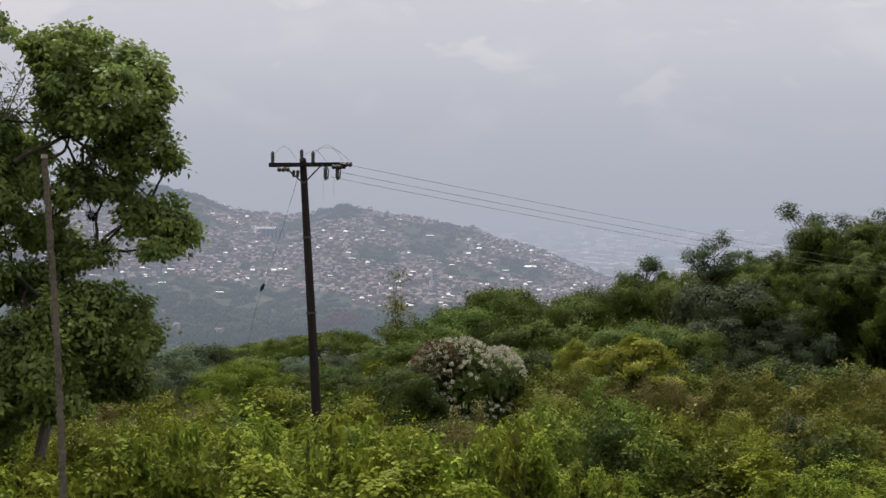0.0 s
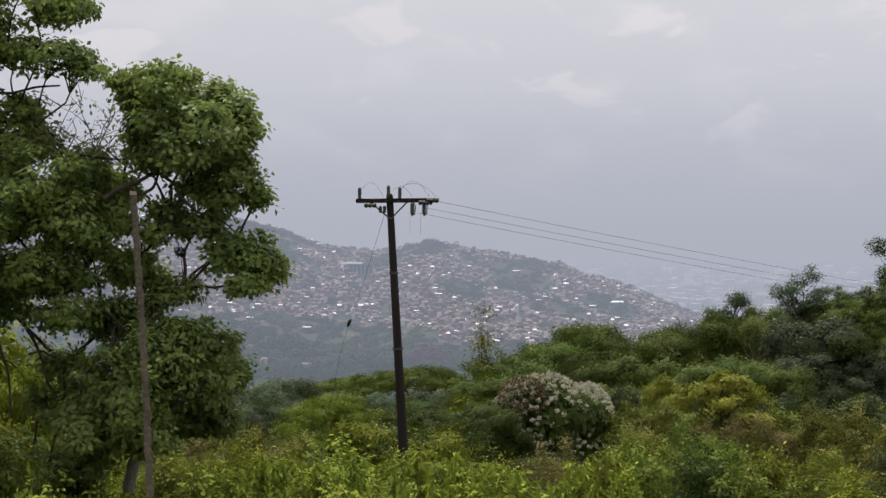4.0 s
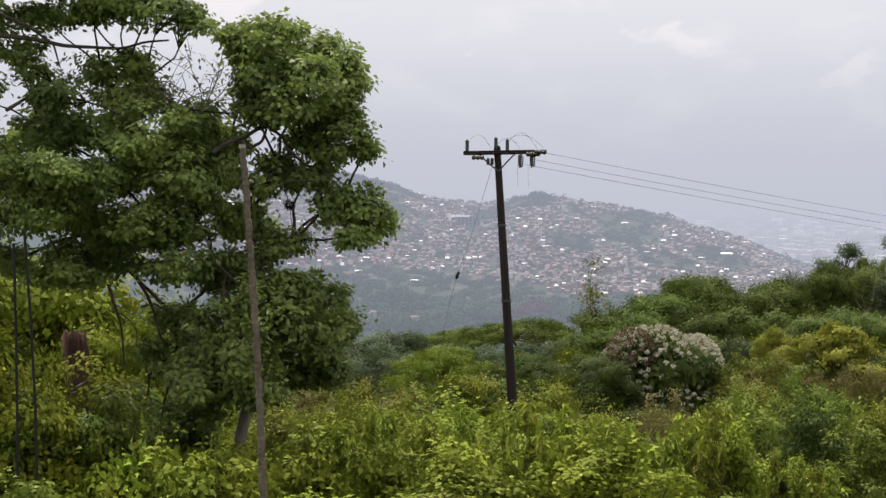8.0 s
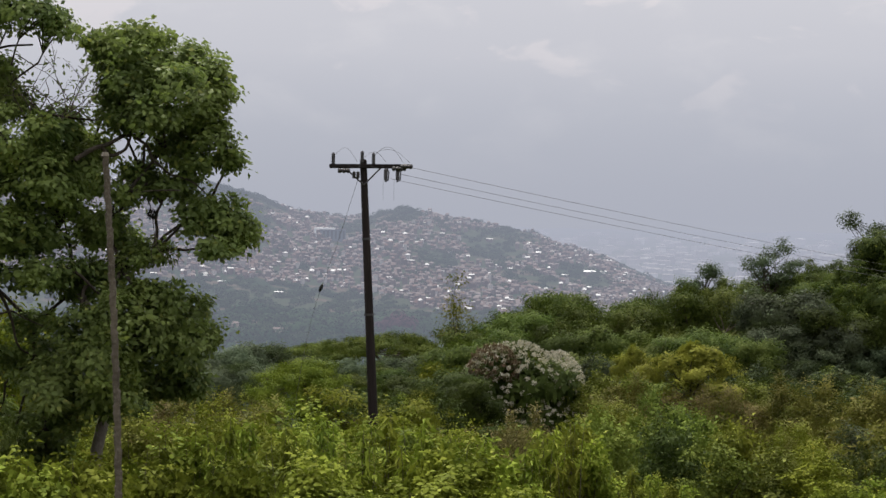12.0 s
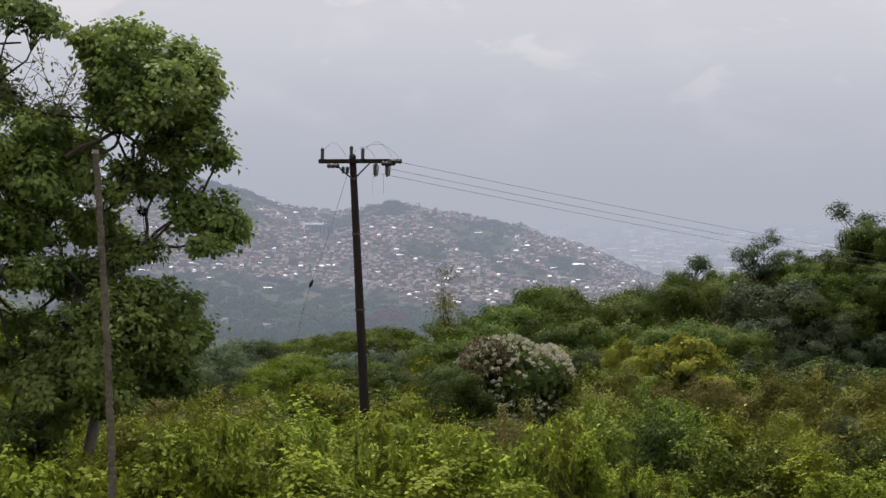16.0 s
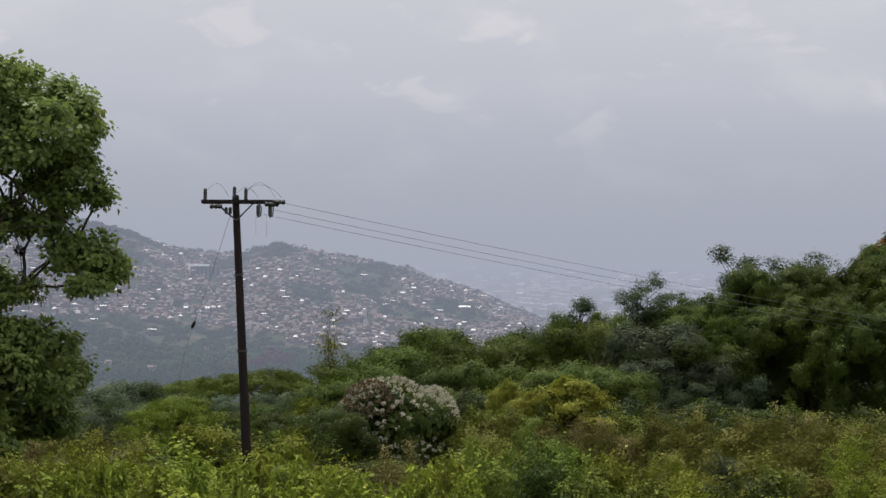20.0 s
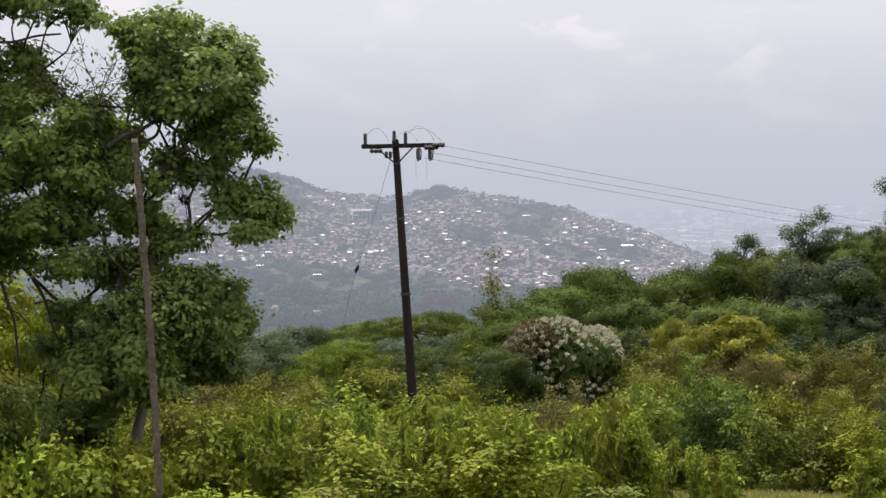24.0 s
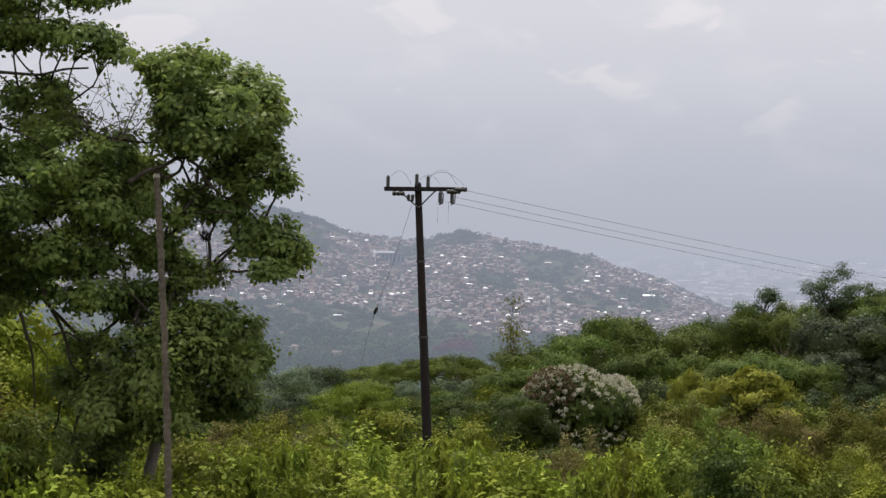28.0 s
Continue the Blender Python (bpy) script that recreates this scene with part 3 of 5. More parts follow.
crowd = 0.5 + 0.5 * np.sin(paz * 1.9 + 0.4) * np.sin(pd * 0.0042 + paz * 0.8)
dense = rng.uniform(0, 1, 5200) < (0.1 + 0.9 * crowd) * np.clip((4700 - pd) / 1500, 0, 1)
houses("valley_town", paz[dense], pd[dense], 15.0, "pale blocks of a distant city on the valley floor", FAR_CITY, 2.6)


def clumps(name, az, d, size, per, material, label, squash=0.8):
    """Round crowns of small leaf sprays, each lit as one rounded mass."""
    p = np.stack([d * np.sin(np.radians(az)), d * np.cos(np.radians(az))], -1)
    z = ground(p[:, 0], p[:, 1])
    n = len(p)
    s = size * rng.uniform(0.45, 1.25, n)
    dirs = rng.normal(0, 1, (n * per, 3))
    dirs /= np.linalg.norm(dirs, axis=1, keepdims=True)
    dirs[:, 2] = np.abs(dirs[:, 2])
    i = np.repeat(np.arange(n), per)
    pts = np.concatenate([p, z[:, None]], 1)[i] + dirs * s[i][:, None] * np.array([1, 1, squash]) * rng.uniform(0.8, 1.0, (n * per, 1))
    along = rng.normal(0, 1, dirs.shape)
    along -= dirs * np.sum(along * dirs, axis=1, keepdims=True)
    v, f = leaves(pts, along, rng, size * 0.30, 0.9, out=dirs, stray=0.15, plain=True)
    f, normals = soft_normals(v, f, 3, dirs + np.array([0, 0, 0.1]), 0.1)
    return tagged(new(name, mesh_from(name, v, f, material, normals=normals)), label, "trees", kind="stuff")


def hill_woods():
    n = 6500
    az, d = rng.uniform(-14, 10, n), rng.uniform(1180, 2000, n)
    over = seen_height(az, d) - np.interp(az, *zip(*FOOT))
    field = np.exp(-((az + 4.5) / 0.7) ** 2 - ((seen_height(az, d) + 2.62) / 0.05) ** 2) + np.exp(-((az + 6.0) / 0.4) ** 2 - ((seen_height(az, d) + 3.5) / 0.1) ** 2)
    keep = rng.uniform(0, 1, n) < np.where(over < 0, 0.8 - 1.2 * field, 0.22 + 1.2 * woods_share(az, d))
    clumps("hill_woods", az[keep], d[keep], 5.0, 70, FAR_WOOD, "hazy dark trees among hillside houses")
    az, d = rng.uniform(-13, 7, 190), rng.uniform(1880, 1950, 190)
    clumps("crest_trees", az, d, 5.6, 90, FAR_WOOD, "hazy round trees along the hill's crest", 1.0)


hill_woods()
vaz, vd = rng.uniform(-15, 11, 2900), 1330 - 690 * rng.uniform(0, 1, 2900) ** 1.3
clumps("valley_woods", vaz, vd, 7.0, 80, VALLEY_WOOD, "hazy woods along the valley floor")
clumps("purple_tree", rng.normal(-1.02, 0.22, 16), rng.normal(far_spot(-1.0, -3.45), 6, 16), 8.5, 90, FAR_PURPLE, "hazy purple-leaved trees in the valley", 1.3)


def landmark(name, az, d, size, turn, roof, label, wall=None, cover=None):
    p = on_ground(az, d)
    wv, wf, rv, rf = boxes(np.array([tuple(p)]), np.array([size], float), np.array([turn]), np.array([roof]))
    ob = tagged(new(name, mesh_from(name, wv, wf, wall or FAR_WALL)), label, "house")
    part("roof", mesh_from("roof", rv, rf, cover or FAR_WHITE), ob)
    return ob


def hillside_block():
    """The long grey hall above the houses: body, dark bays, a white slab roof over its west end."""
    p = on_ground(-3.02, 1680)
    bm = bmesh.new()
    bmesh.ops.create_cube(bm, size=1, matrix=Matrix.Translation(p + Vector((3, 0, 2.5))) @ Matrix.Diagonal((22, 10, 11, 1)))
    ob = tagged(new("hillside_block", bm_mesh("hillside_block", bm, FAR_BLOCK, False)), "large grey-blue hall with a white roof on the hillside", "hall")
    for k in range(6):
        bm = bmesh.new()
        bmesh.ops.create_cube(bm, size=1, matrix=Matrix.Translation(p + Vector((-4.5 + 3.4 * k, -5.0, 3.2))) @ Matrix.Diagonal((1.6, 0.5, 7, 1)))
        part("bay", bm_mesh("bay", bm, FAR_BAY, False), ob)
    for c, size in (((-4, -1, 8.5), (18, 13, 1.6)), ((-12.2, -5, 3.5), (1.8, 1.6, 9.0)), ((9, 0, 8.3), (11, 10.5, 0.6))):
        bm = bmesh.new()
        bmesh.ops.create_cube(bm, size=1, matrix=Matrix.Translation(p + Vector(c)) @ Matrix.Diagonal((*size, 1)))
        part("roof" if size[0] > 2 else "pillar", bm_mesh("roof", bm, FAR_WHITE if c[0] < 0 else FAR_ROOF, False), ob)


hillside_block()
landmark("hillside_hall", 4.75, 1660, (9, 7, 3), 0.2, 1.2, "brick hall with a pale gabled roof on the hill")
# the first one's white roof colour stands in for a sun glint
for a, dd, w in ((1.75, 1760, 6), (0.95, 1890, 5), (2.4, 1600, 4), (-3.05, 1840, 5), (-1.2, 1480, 5), (-4.5, 1420, 6), (-6.2, 1440, 5), (3.2, 1500, 5), (2.9, 1780, 4), (-0.6, 1560, 6), (4.0, 1640, 6), (0.9, 1450, 6)):
    landmark("white_house", a, dd, (w, 4, 2.2), 0.1, 0.4, "small house with a bright metal roof on the hill")
for a, e, w in ((-6.0, -3.5, 7), (-5.75, -3.45, 4), (-4.5, -3.62, 6)):
    landmark("valley_house", a, far_spot(a, e), (w, 5, 3), 0.1, 0.8, "lone pale house among the valley woods", FAR_EARTH, FAR_ROOF)
for k in range(min(45, len(bright_az))):
    landmark("white_house", bright_az[k], bright_d[k], (rng.uniform(2.5, 5.5), 3.5, 2.0), rng.normal(0.1, 0.2), 0.3, "small house with a bright metal roof on the hill")


# ---- plants ----
PATTERNS = []


def plant(name, label, category, at=(0, 0, 0), group=""):
    ob = tagged(new(name), label, category, group)
    ob.location = at
    if group:
        PATTERNS.append(ob)
    return ob


def make_shrub(name, label, material, seed, leaf=0.15, n=420, per=6, tall=1.0, width=0.5, spread=0.10, droop=0.2, outward=0.7, sprigs=10, plain=False):
    """A shrub about 2 m high and 3 m wide, on the ground at its origin."""
    r = np.random.default_rng(seed)
    lobes = [((0, 0, 0.7 * tall), (0.95, 0.95, 0.7 * tall))]
    for k in range(9):
        a = r.uniform(0, 6.28)
        q = r.uniform(0.4, 1.05)
        lobes.append(((q * math.cos(a), q * math.sin(a), r.uniform(0.5, 1.6) * tall), tuple(r.uniform(0.30, 0.55, 3) * (1, 1, 0.8 * tall))))
    for k in range(sprigs):
        a, q = r.uniform(0, 6.28), r.uniform(0.1, 1.0)
        lobes.append(((q * math.cos(a), q * math.sin(a), (1.75 - 0.5 * q * q + r.uniform(-0.15, 0.35)) * tall), (0.16, 0.16, r.uniform(0.25, 0.45) * tall)))
    v, f, tips, normals = crown(lobes, r, n, per, leaf, spread, 0.4, droop, width * 1.3, outward, clump=0.45, plain=plain, own=0.35 if plain else 0.65)
    v[:, 2] = np.maximum(v[:, 2], -0.05)
    ob = plant(name, label, "shrub", group="shrubs of the thicket")
    part("foliage", mesh_from("foliage", v, f, material, normals=normals), ob)
    for k in range(3):
        p = bend((r.normal(0, 0.1), r.normal(0, 0.1), -0.3), np.array(lobes[k + 1][0]) + r.normal(0, 0.1, 3), r, 6, 0.06)
        part("stem", mesh_from("stem", *tube(p, np.linspace(0.035, 0.012, 6), 5), BARK, True), ob)
    return ob


def make_tree(name, label, material, seed, lobes, trunk_h, trunk_r, n, per, leaf, spread, width=0.5, droop=0.25, inner=0.5, bark=None, lean=(0, 0), plain=True):
    """A tree at its origin: trunk, limbs into the lobes and a crown of leaf tufts."""
    r = np.random.default_rng(seed)
    v, f, tips, normals = crown(lobes, r, n, per, leaf, spread, max(inner, 0.55), droop, width * 1.55, clump=0.38, plain=plain, own=0.22 if plain else 0.6)
    ob = plant(name, label, "tree", group="trees of the valley")
    part("crown", mesh_from("crown", v, f, material, normals=normals), ob)
    fork = np.array([lean[0], lean[1], trunk_h])
    tp = bend((0, 0, -0.4), fork, r, 7, 0.03)
    tv, tf = tube(tp, np.linspace(trunk_r * 1.3, trunk_r * 0.75, 7), 9)
    part("trunk", mesh_from("trunk", tv, tf, bark or BARK, True), ob)
    for c, rad in lobes[:9]:
        pieces = []
        p = bend(fork - [0, 0, 0.1], np.array(c) + r.normal(0, 0.1, 3), r, 6, 0.07)
        pieces.append(tube(p, np.linspace(trunk_r * 0.6, trunk_r * 0.16, 6), 6))
        for q in tips[r.choice(len(tips), 3)]:
            pieces.append(tube(bend(p[3], q, r, 5, 0.08), np.linspace(trunk_r * 0.22, trunk_r * 0.06, 5), 5))
        part("limb", mesh_from("limb", *joined(pieces), bark or BARK, True), ob)
    return ob


def round_lobes(seed, r0=2.4, h=5.0, count=9, flat=0.8):
    r = np.random.default_rng(seed)
    lobes = [((0, 0, h), (r0 * 0.75, r0 * 0.75, r0 * 0.7 * flat))]
    for k in range(count):
        a, q = r.uniform(0, 6.28), r.uniform(0.35, 0.85) * r0
        s = r.uniform(0.32, 0.55) * r0
        lobes.append(((q * math.cos(a), q * math.sin(a), h + r.uniform(-0.6, 0.6) * r0 * flat), (s, s, s * 0.8)))
    return lobes


def put(proto, az, d, scale, used, turn=None, sink=0.0, tall=1.0):
    """One more of a plant on the ground; the first use moves the plant that was built."""
    p = on_ground(az, d)
    turn = random.uniform(0, 360) if turn is None else turn
    m = Matrix.Translation((p.x, p.y, p.z - sink)) @ pose(0, 0, 0, 0, 0, turn) @ Matrix.Diagonal((scale, scale, scale * tall, 1))
    if proto.name in used:
        return copy_scaled(proto, m)
    used[proto.name] = proto
    proto.matrix_basis = m
    return proto


def copy_scaled(ob, m):
    size = ob.scale.copy()
    ob.scale = (1, 1, 1)
    twin = copy_thing(ob, m)
    ob.scale = size
    return twin


def height_of(ob):
    """The height at which most of a plant's leaves end."""
    me = max((c.data for c in ob.children), key=lambda m: len(m.vertices))
    co = np.empty(len(me.vertices) * 3, dtype=np.float32)
    me.vertices.foreach_get("co", co)
    return float(np.percentile(co[2::3], 99))


USED, FULL = {}, {}

# ---- shrubs of the slope ----
def kind_of(name, label, material, seed, leaf, n, tall, width, spread, droop=0.2, outward=0.7, sprigs=10, near=2, far=1):
    """Near plants with small leaves, and sparer ones for the farther rows."""
    return ([make_shrub(name, label, material, seed + k, leaf * 0.85, int(n * 1.5), 6, tall, width, spread, droop, outward, sprigs) for k in range(near)],
            [make_shrub(name, label, material, seed + 5 + k, leaf * 0.58, 1150, 9, tall, width, spread, droop, outward, sprigs, True) for k in range(far)])


BROAD = kind_of("broadleaf_shrub", "bright green broad-leaved shrub on the slope", LEAF_BRIGHT, 11, 0.14, 560, 1.5, 0.62, 0.10, near=3)
LIME = kind_of("lime_shrub", "yellow-green fine-leaved shrub on the slope", LEAF_LIME, 21, 0.105, 640, 1.6, 0.42, 0.09, -0.1, 1.0, 16)
MIDS = kind_of("green_shrub", "mid-green leafy shrub on the slope", LEAF_SHRUB, 31, 0.15, 460, 1.5, 0.5, 0.09, near=3)
DARKS = kind_of("dark_shrub", "dark green dense shrub on the slope", LEAF_DARK, 41, 0.15, 460, 1.5, 0.5, 0.09)
OLIVE = kind_of("olive_shrub", "olive-green shrub with browning leaves", LEAF_OLIVE, 51, 0.14, 500, 1.5, 0.45, 0.10, 0.0, 0.9, 14, far=2)
DRY = kind_of("dry_shrub", "half-dry brownish shrub on the slope", LEAF_BROWN, 61, 0.13, 480, 1.4, 0.42, 0.10, 0.0, 0.9, 14, near=1)
GREYS = kind_of("grey_shrub", "grey-green shrub on the slope", LEAF_GREY, 71, 0.15, 460, 1.5, 0.5, 0.10, near=1)

BIGLEAF = kind_of("bigleaf_herb", "light green herb with very large leaves on the slope", LEAF_BRIGHT, 91, 0.27, 230, 1.5, 0.50, 0.12, 0.25, 0.8, 6, near=3, far=0)

TOP_LEFT = [(24, -8.7), (32, -7.6), (45, -6.7), (60, -6.1), (80, -5.8), (112, -5.3)]
TOP_RIGHT = [(24, -10.6), (32, -10.2), (41, -9.9), (50, -7.7), (60, -6.5), (80, -5.6), (104, -4.95), (112, -4.5)]


def pick_shrub(az, d):
    u = random.random()
    if az < -13.5:
        kinds = [(0.5, BROAD), (0.8, MIDS), (1, GREYS)] if d < 36 else [(0.4, LIME), (1, MIDS)]
    elif az < 5:
        if d < 58:
            kinds = [(0.42, BROAD), (0.64, LIME), (0.86, MIDS), (0.93, OLIVE), (1, DARKS)]
        else:
            kinds = [(0.18, BROAD), (0.36, LIME), (0.62, MIDS), (0.82, DARKS), (0.93, OLIVE), (1, DRY)]
    elif d < 58:
        kinds = [(0.4, BROAD), (0.76, MIDS), (0.82, DARKS), (0.92, OLIVE), (1, LIME)]
    else:
        kinds = [(0.36, OLIVE), (0.43, DRY), (0.66, LIME), (0.93, MIDS), (1, GREYS)]
    for share, group in kinds:
        if u <= share:
            return random.choice(group[0] if d < 62 else group[1])


def scatter_shrubs():
    random.seed(5)
    d = 24.5
    while d < 116:
        step = 2.0 + d * 0.027
        az = -19.5 + random.uniform(0, 2)
        while az < 20.5:
            a, q = az + random.uniform(-0.4, 0.4) * math.degrees(step / d), d + random.uniform(-0.45, 0.45) * step
            az += math.degrees(step / d)
            side = min(1, max(0, (a - 2) / 4))
            if abs(a + 9.3) < 1.6 and q < 28.5:
                continue
            if a > 4.2 and 40.5 < q < 50.5:
                continue
            if abs(a - 2.8) < 2.0 and 91 < q < 102:
                continue
            if -7.7 < a < 1.2 and q > 68:
                continue
            if 6.2 < a < 9.4 and 88 < q < 97:
                continue
            el = np.interp(q, *zip(*TOP_LEFT)) * (1 - side) + np.interp(q, *zip(*TOP_RIGHT)) * side
            base = on_ground(a, q)
            h = EYE_Z + q * math.tan(radians(el)) - base.z
            h *= random.choice((0.42, 0.6, 0.75, 0.9, 1.0, 1.12, 1.28))
            if -7.7 < a < 1.2 and q > 46:
                h = min(h, EYE_Z - q * math.tan(radians(6.35 + 0.5 * math.sin(a * 2.1))) - base.z)
            if abs(a - 2.7) < 2.0 and 58 < q <= 91:
                h = min(h, EYE_Z - q * math.tan(radians(6.35)) - base.z)
            if 6.2 < a < 9.4 and 68 < q <= 88:
                h = min(h, EYE_Z - q * math.tan(radians(5.15)) - base.z)
            if h < 0.4:
                continue
            proto = pick_shrub(a, q)
            full = FULL.setdefault(proto.name, height_of(proto))
            wide = min(step / 3.0 * random.uniform(0.75, 1.2), max(h, 0.8) / 1.4)
            put(proto, a, q, wide, USED, tall=min(max(h, 0.8), 4.6) / full / wide)
        d += step * 0.93


scatter_shrubs()


def grow(protos, spots, wide=None):
    """Plants at spots of azimuth, distance and elevation of the top."""
    for az, d, el_top in spots:
        base = on_ground(az, d)
        h = EYE_Z + d * math.tan(radians(el_top)) - base.z
        proto = random.choice(protos) if isinstance(protos, list) else protos
        k = h / FULL.setdefault(proto.name, height_of(proto))
        put(proto, az, d, wide or k, USED, tall=k / wide if wide else 1.0)


# the shrubs that stand out from the thicket
grow(LIME[0], [(-8.39, 44, -6.18), (-6.53, 50, -5.47), (11.44, 53, -6.45), (-0.80, 46, -6.06)], 0.85)
grow(LIME[0], [(1.06, 40, -6.34), (-10.08, 38, -6.65)], 0.7)
grow(BIGLEAF[0], [(-9.2, 29.5, -7.7), (-7.6, 31, -7.5), (-5.6, 32, -7.4), (-3.2, 33, -7.3), (0.4, 34, -7.2), (2.4, 35, -7.3), (-12.9, 28.6, -7.5), (-11.6, 28.4, -7.6)], 0.5)
grow(BROAD[0], [(4.10, 39, -6.28), (3.25, 40, -6.65), (4.60, 38, -6.73), (-1.64, 37, -6.48), (-4.68, 42, -6.14), (-6.03, 38, -6.65), (-11.26, 34, -6.98)], 0.62)
grow(DARKS[0], [(7.22, 53, -5.84), (13.21, 56, -6.48)], 0.95)
grow(BROAD[0], [(8.99, 55, -6.06), (9.83, 57, -6.39), (11.69, 51, -6.98)], 0.8)
grow(MIDS[0], [(6.29, 56, -6.06), (8.48, 52, -6.56), (10.34, 52, -6.73), (14.22, 58, -6.23), (5.28, 58, -5.80), (7.81, 60, -5.80)], 0.85)
grow(DRY[0], [(3.05, 60, -5.85), (2.5, 62, -6.0)], 0.8)
grow(DRY[1], [(8.82, 86, -4.99), (7.47, 84, -5.20), (14.90, 90, -4.71)], 1.3)
grow(OLIVE[1], [(13.71, 78, -4.66), (12.87, 80, -4.79), (11.69, 84, -4.71), (10.68, 86, -4.66), (15.23, 76, -4.83), (5.95, 84, -4.83), (5.28, 80, -5.30), (16.58, 78, -4.93), (17.59, 80, -4.79)], 1.5)
grow(DARKS[1], [(-0.96, 76, -5.55), (-1.64, 76, -5.67), (-2.31, 78, -5.47), (-3.16, 76, -5.60), (0.35, 80, -5.6)], 1.3)
grow(OLIVE[1], [(-6.03, 76, -5.47), (-7.21, 74, -5.57), (-4.84, 74, -5.67), (-8.05, 76, -5.47)], 1.3)
grow(LIME[1], [(-0.12, 76, -5.30), (-4.00, 78, -5.50), (-5.35, 80, -5.47), (-0.63, 80, -5.47)], 1.1)


def sapling(seed):
    """A young plant of several upright stems hung with long leaves."""
    r = np.random.default_rng(seed)
    ob = plant("leafy_sapling", "upright sapling with long drooping light green leaves", "shrub", group="saplings in the thicket")
    p, w = [], []
    for k in range(8):
        a, q = r.uniform(0, 6.28), r.uniform(0.05, 0.45)
        tip = np.array([q * math.cos(a) * 1.5, q * math.sin(a) * 1.5, r.uniform(1.7, 2.6)])
        line = bend((q * math.cos(a) * 0.4, q * math.sin(a) * 0.4, -0.2), tip, r, 9, 0.05)
        part("stem", mesh_from("stem", *tube(line, np.linspace(0.022, 0.006, 9), 5), BARK_BROWN, True), ob)
        for i in range(46):
            s = 8 * (0.25 + 0.75 * r.uniform(0, 1) ** 0.7)
            j = min(7, int(s))
            turn = r.uniform(0, 6.28)
            p.append(line[j] + (line[j + 1] - line[j]) * (s - j) + r.normal(0, 0.03, 3))
            w.append((math.cos(turn), math.sin(turn), r.uniform(-0.9, 0.35)))
    w = np.array(w)
    side = w * np.array([1, 1, 0]) * 0.5 + np.array([0, 0, 0.9])
    part("foliage", mesh_from("foliage", *leaves(np.array(p), w, r, 0.27, 0.34, out=side, stray=0.35), LEAF_BRIGHT), ob)
    return ob


SAPLINGS = [sapling(81), sapling(82), sapling(83)]
grow(SAPLINGS, [(3.84, 37, -6.34), (4.18, 36, -6.23), (3.39, 36.5, -6.61), (4.52, 38, -6.51), (2.92, 36, -6.98), (1.74, 36, -6.65), (0.72, 37, -6.48), (-0.29, 35, -6.18), (-1.13, 36, -6.11), (-1.98, 34, -6.56), (-2.99, 36, -6.23), (-3.41, 35, -6.68), (-4.34, 34, -6.48), (-5.52, 36, -6.34), (-6.11, 34, -6.23), (-6.95, 35, -6.61), (-7.88, 34, -6.73), (-8.73, 33, -6.98), (-10.75, 30, -7.41), (-11.76, 30, -7.52)], 0.62)
grow(SAPLINGS, [(5.11, 39, -7.15), (5.95, 41, -7.46), (6.80, 40, -7.59), (7.81, 40, -7.83), (11.69, 42, -7.79), (12.87, 41, -7.69)], 0.5)

# ---- trees of the middle distance ----
ROUND_MID = [make_tree("round_tree", "mid-green round-crowned tree in the valley", LEAF_MID, 101 + k, round_lobes(101 + k), 3.2, 0.16, 2200, 10, 0.125, 0.17) for k in range(3)]
ROUND_DARK = [make_tree("dark_tree", "dark green dense tree in the valley", LEAF_DARK, 111 + k, round_lobes(111 + k, 2.4, 4.6), 3.0, 0.16, 2200, 10, 0.125, 0.17) for k in range(3)]
ROUND_GREY = [make_tree("grey_tree", "grey-green tree with a loose crown", LEAF_GREY, 121, round_lobes(121, 2.3, 4.8), 3.2, 0.14, 2300, 10, 0.125, 0.18, bark=BARK_PALE)]
ROUND_OLIVE = [make_tree("olive_tree", "olive-green tree on the wooded rise", LEAF_SOFT, 131 + k, round_lobes(131 + k, 2.3, 4.6), 3.0, 0.15, 2200, 10, 0.125, 0.18) for k in range(2)]
LOW_LIME = [make_tree("lime_tree", "low yellow-green spreading tree", LEAF_LIME, 141, round_lobes(141, 2.6, 3.0, 10, 0.6), 1.8, 0.14, 2200, 10, 0.11, 0.18)]
NEAR_LIME = [make_tree("small_lime_tree", "small yellow-green tree behind the big tree", LEAF_LIME, 143 + k, round_lobes(143 + k, 2.2, 3.2, 14, 1.0), 1.8, 0.09, 900, 8, 0.15, 0.13, 0.4, 0.2, plain=False) for k in range(2)]
NEAR_GREEN = [make_tree("small_green_tree", "small mid-green tree behind the big tree", LEAF_MID, 147, round_lobes(147, 2.2, 3.0, 11, 0.8), 1.8, 0.09, 1125, 11, 0.11, 0.13)]
def open_lobes(seed):
    r = np.random.default_rng(seed)
    return [((r.normal(0, 0.9), r.normal(0, 0.5), 5.2 + 0.22 * k + r.uniform(-0.3, 0.3)), (r.uniform(0.4, 0.75), r.uniform(0.4, 0.75), r.uniform(0.35, 0.55))) for k in range(11)]


# their grey leaf colour stands in for slight haze at this distance
OPEN = [make_tree("open_tree", "grey-green airy tree standing above the wood", LEAF_GREY, 151 + k, open_lobes(151 + k), 4.6, 0.11, 900, 8, 0.10, 0.13, 0.4, inner=0.2) for k in range(3)]


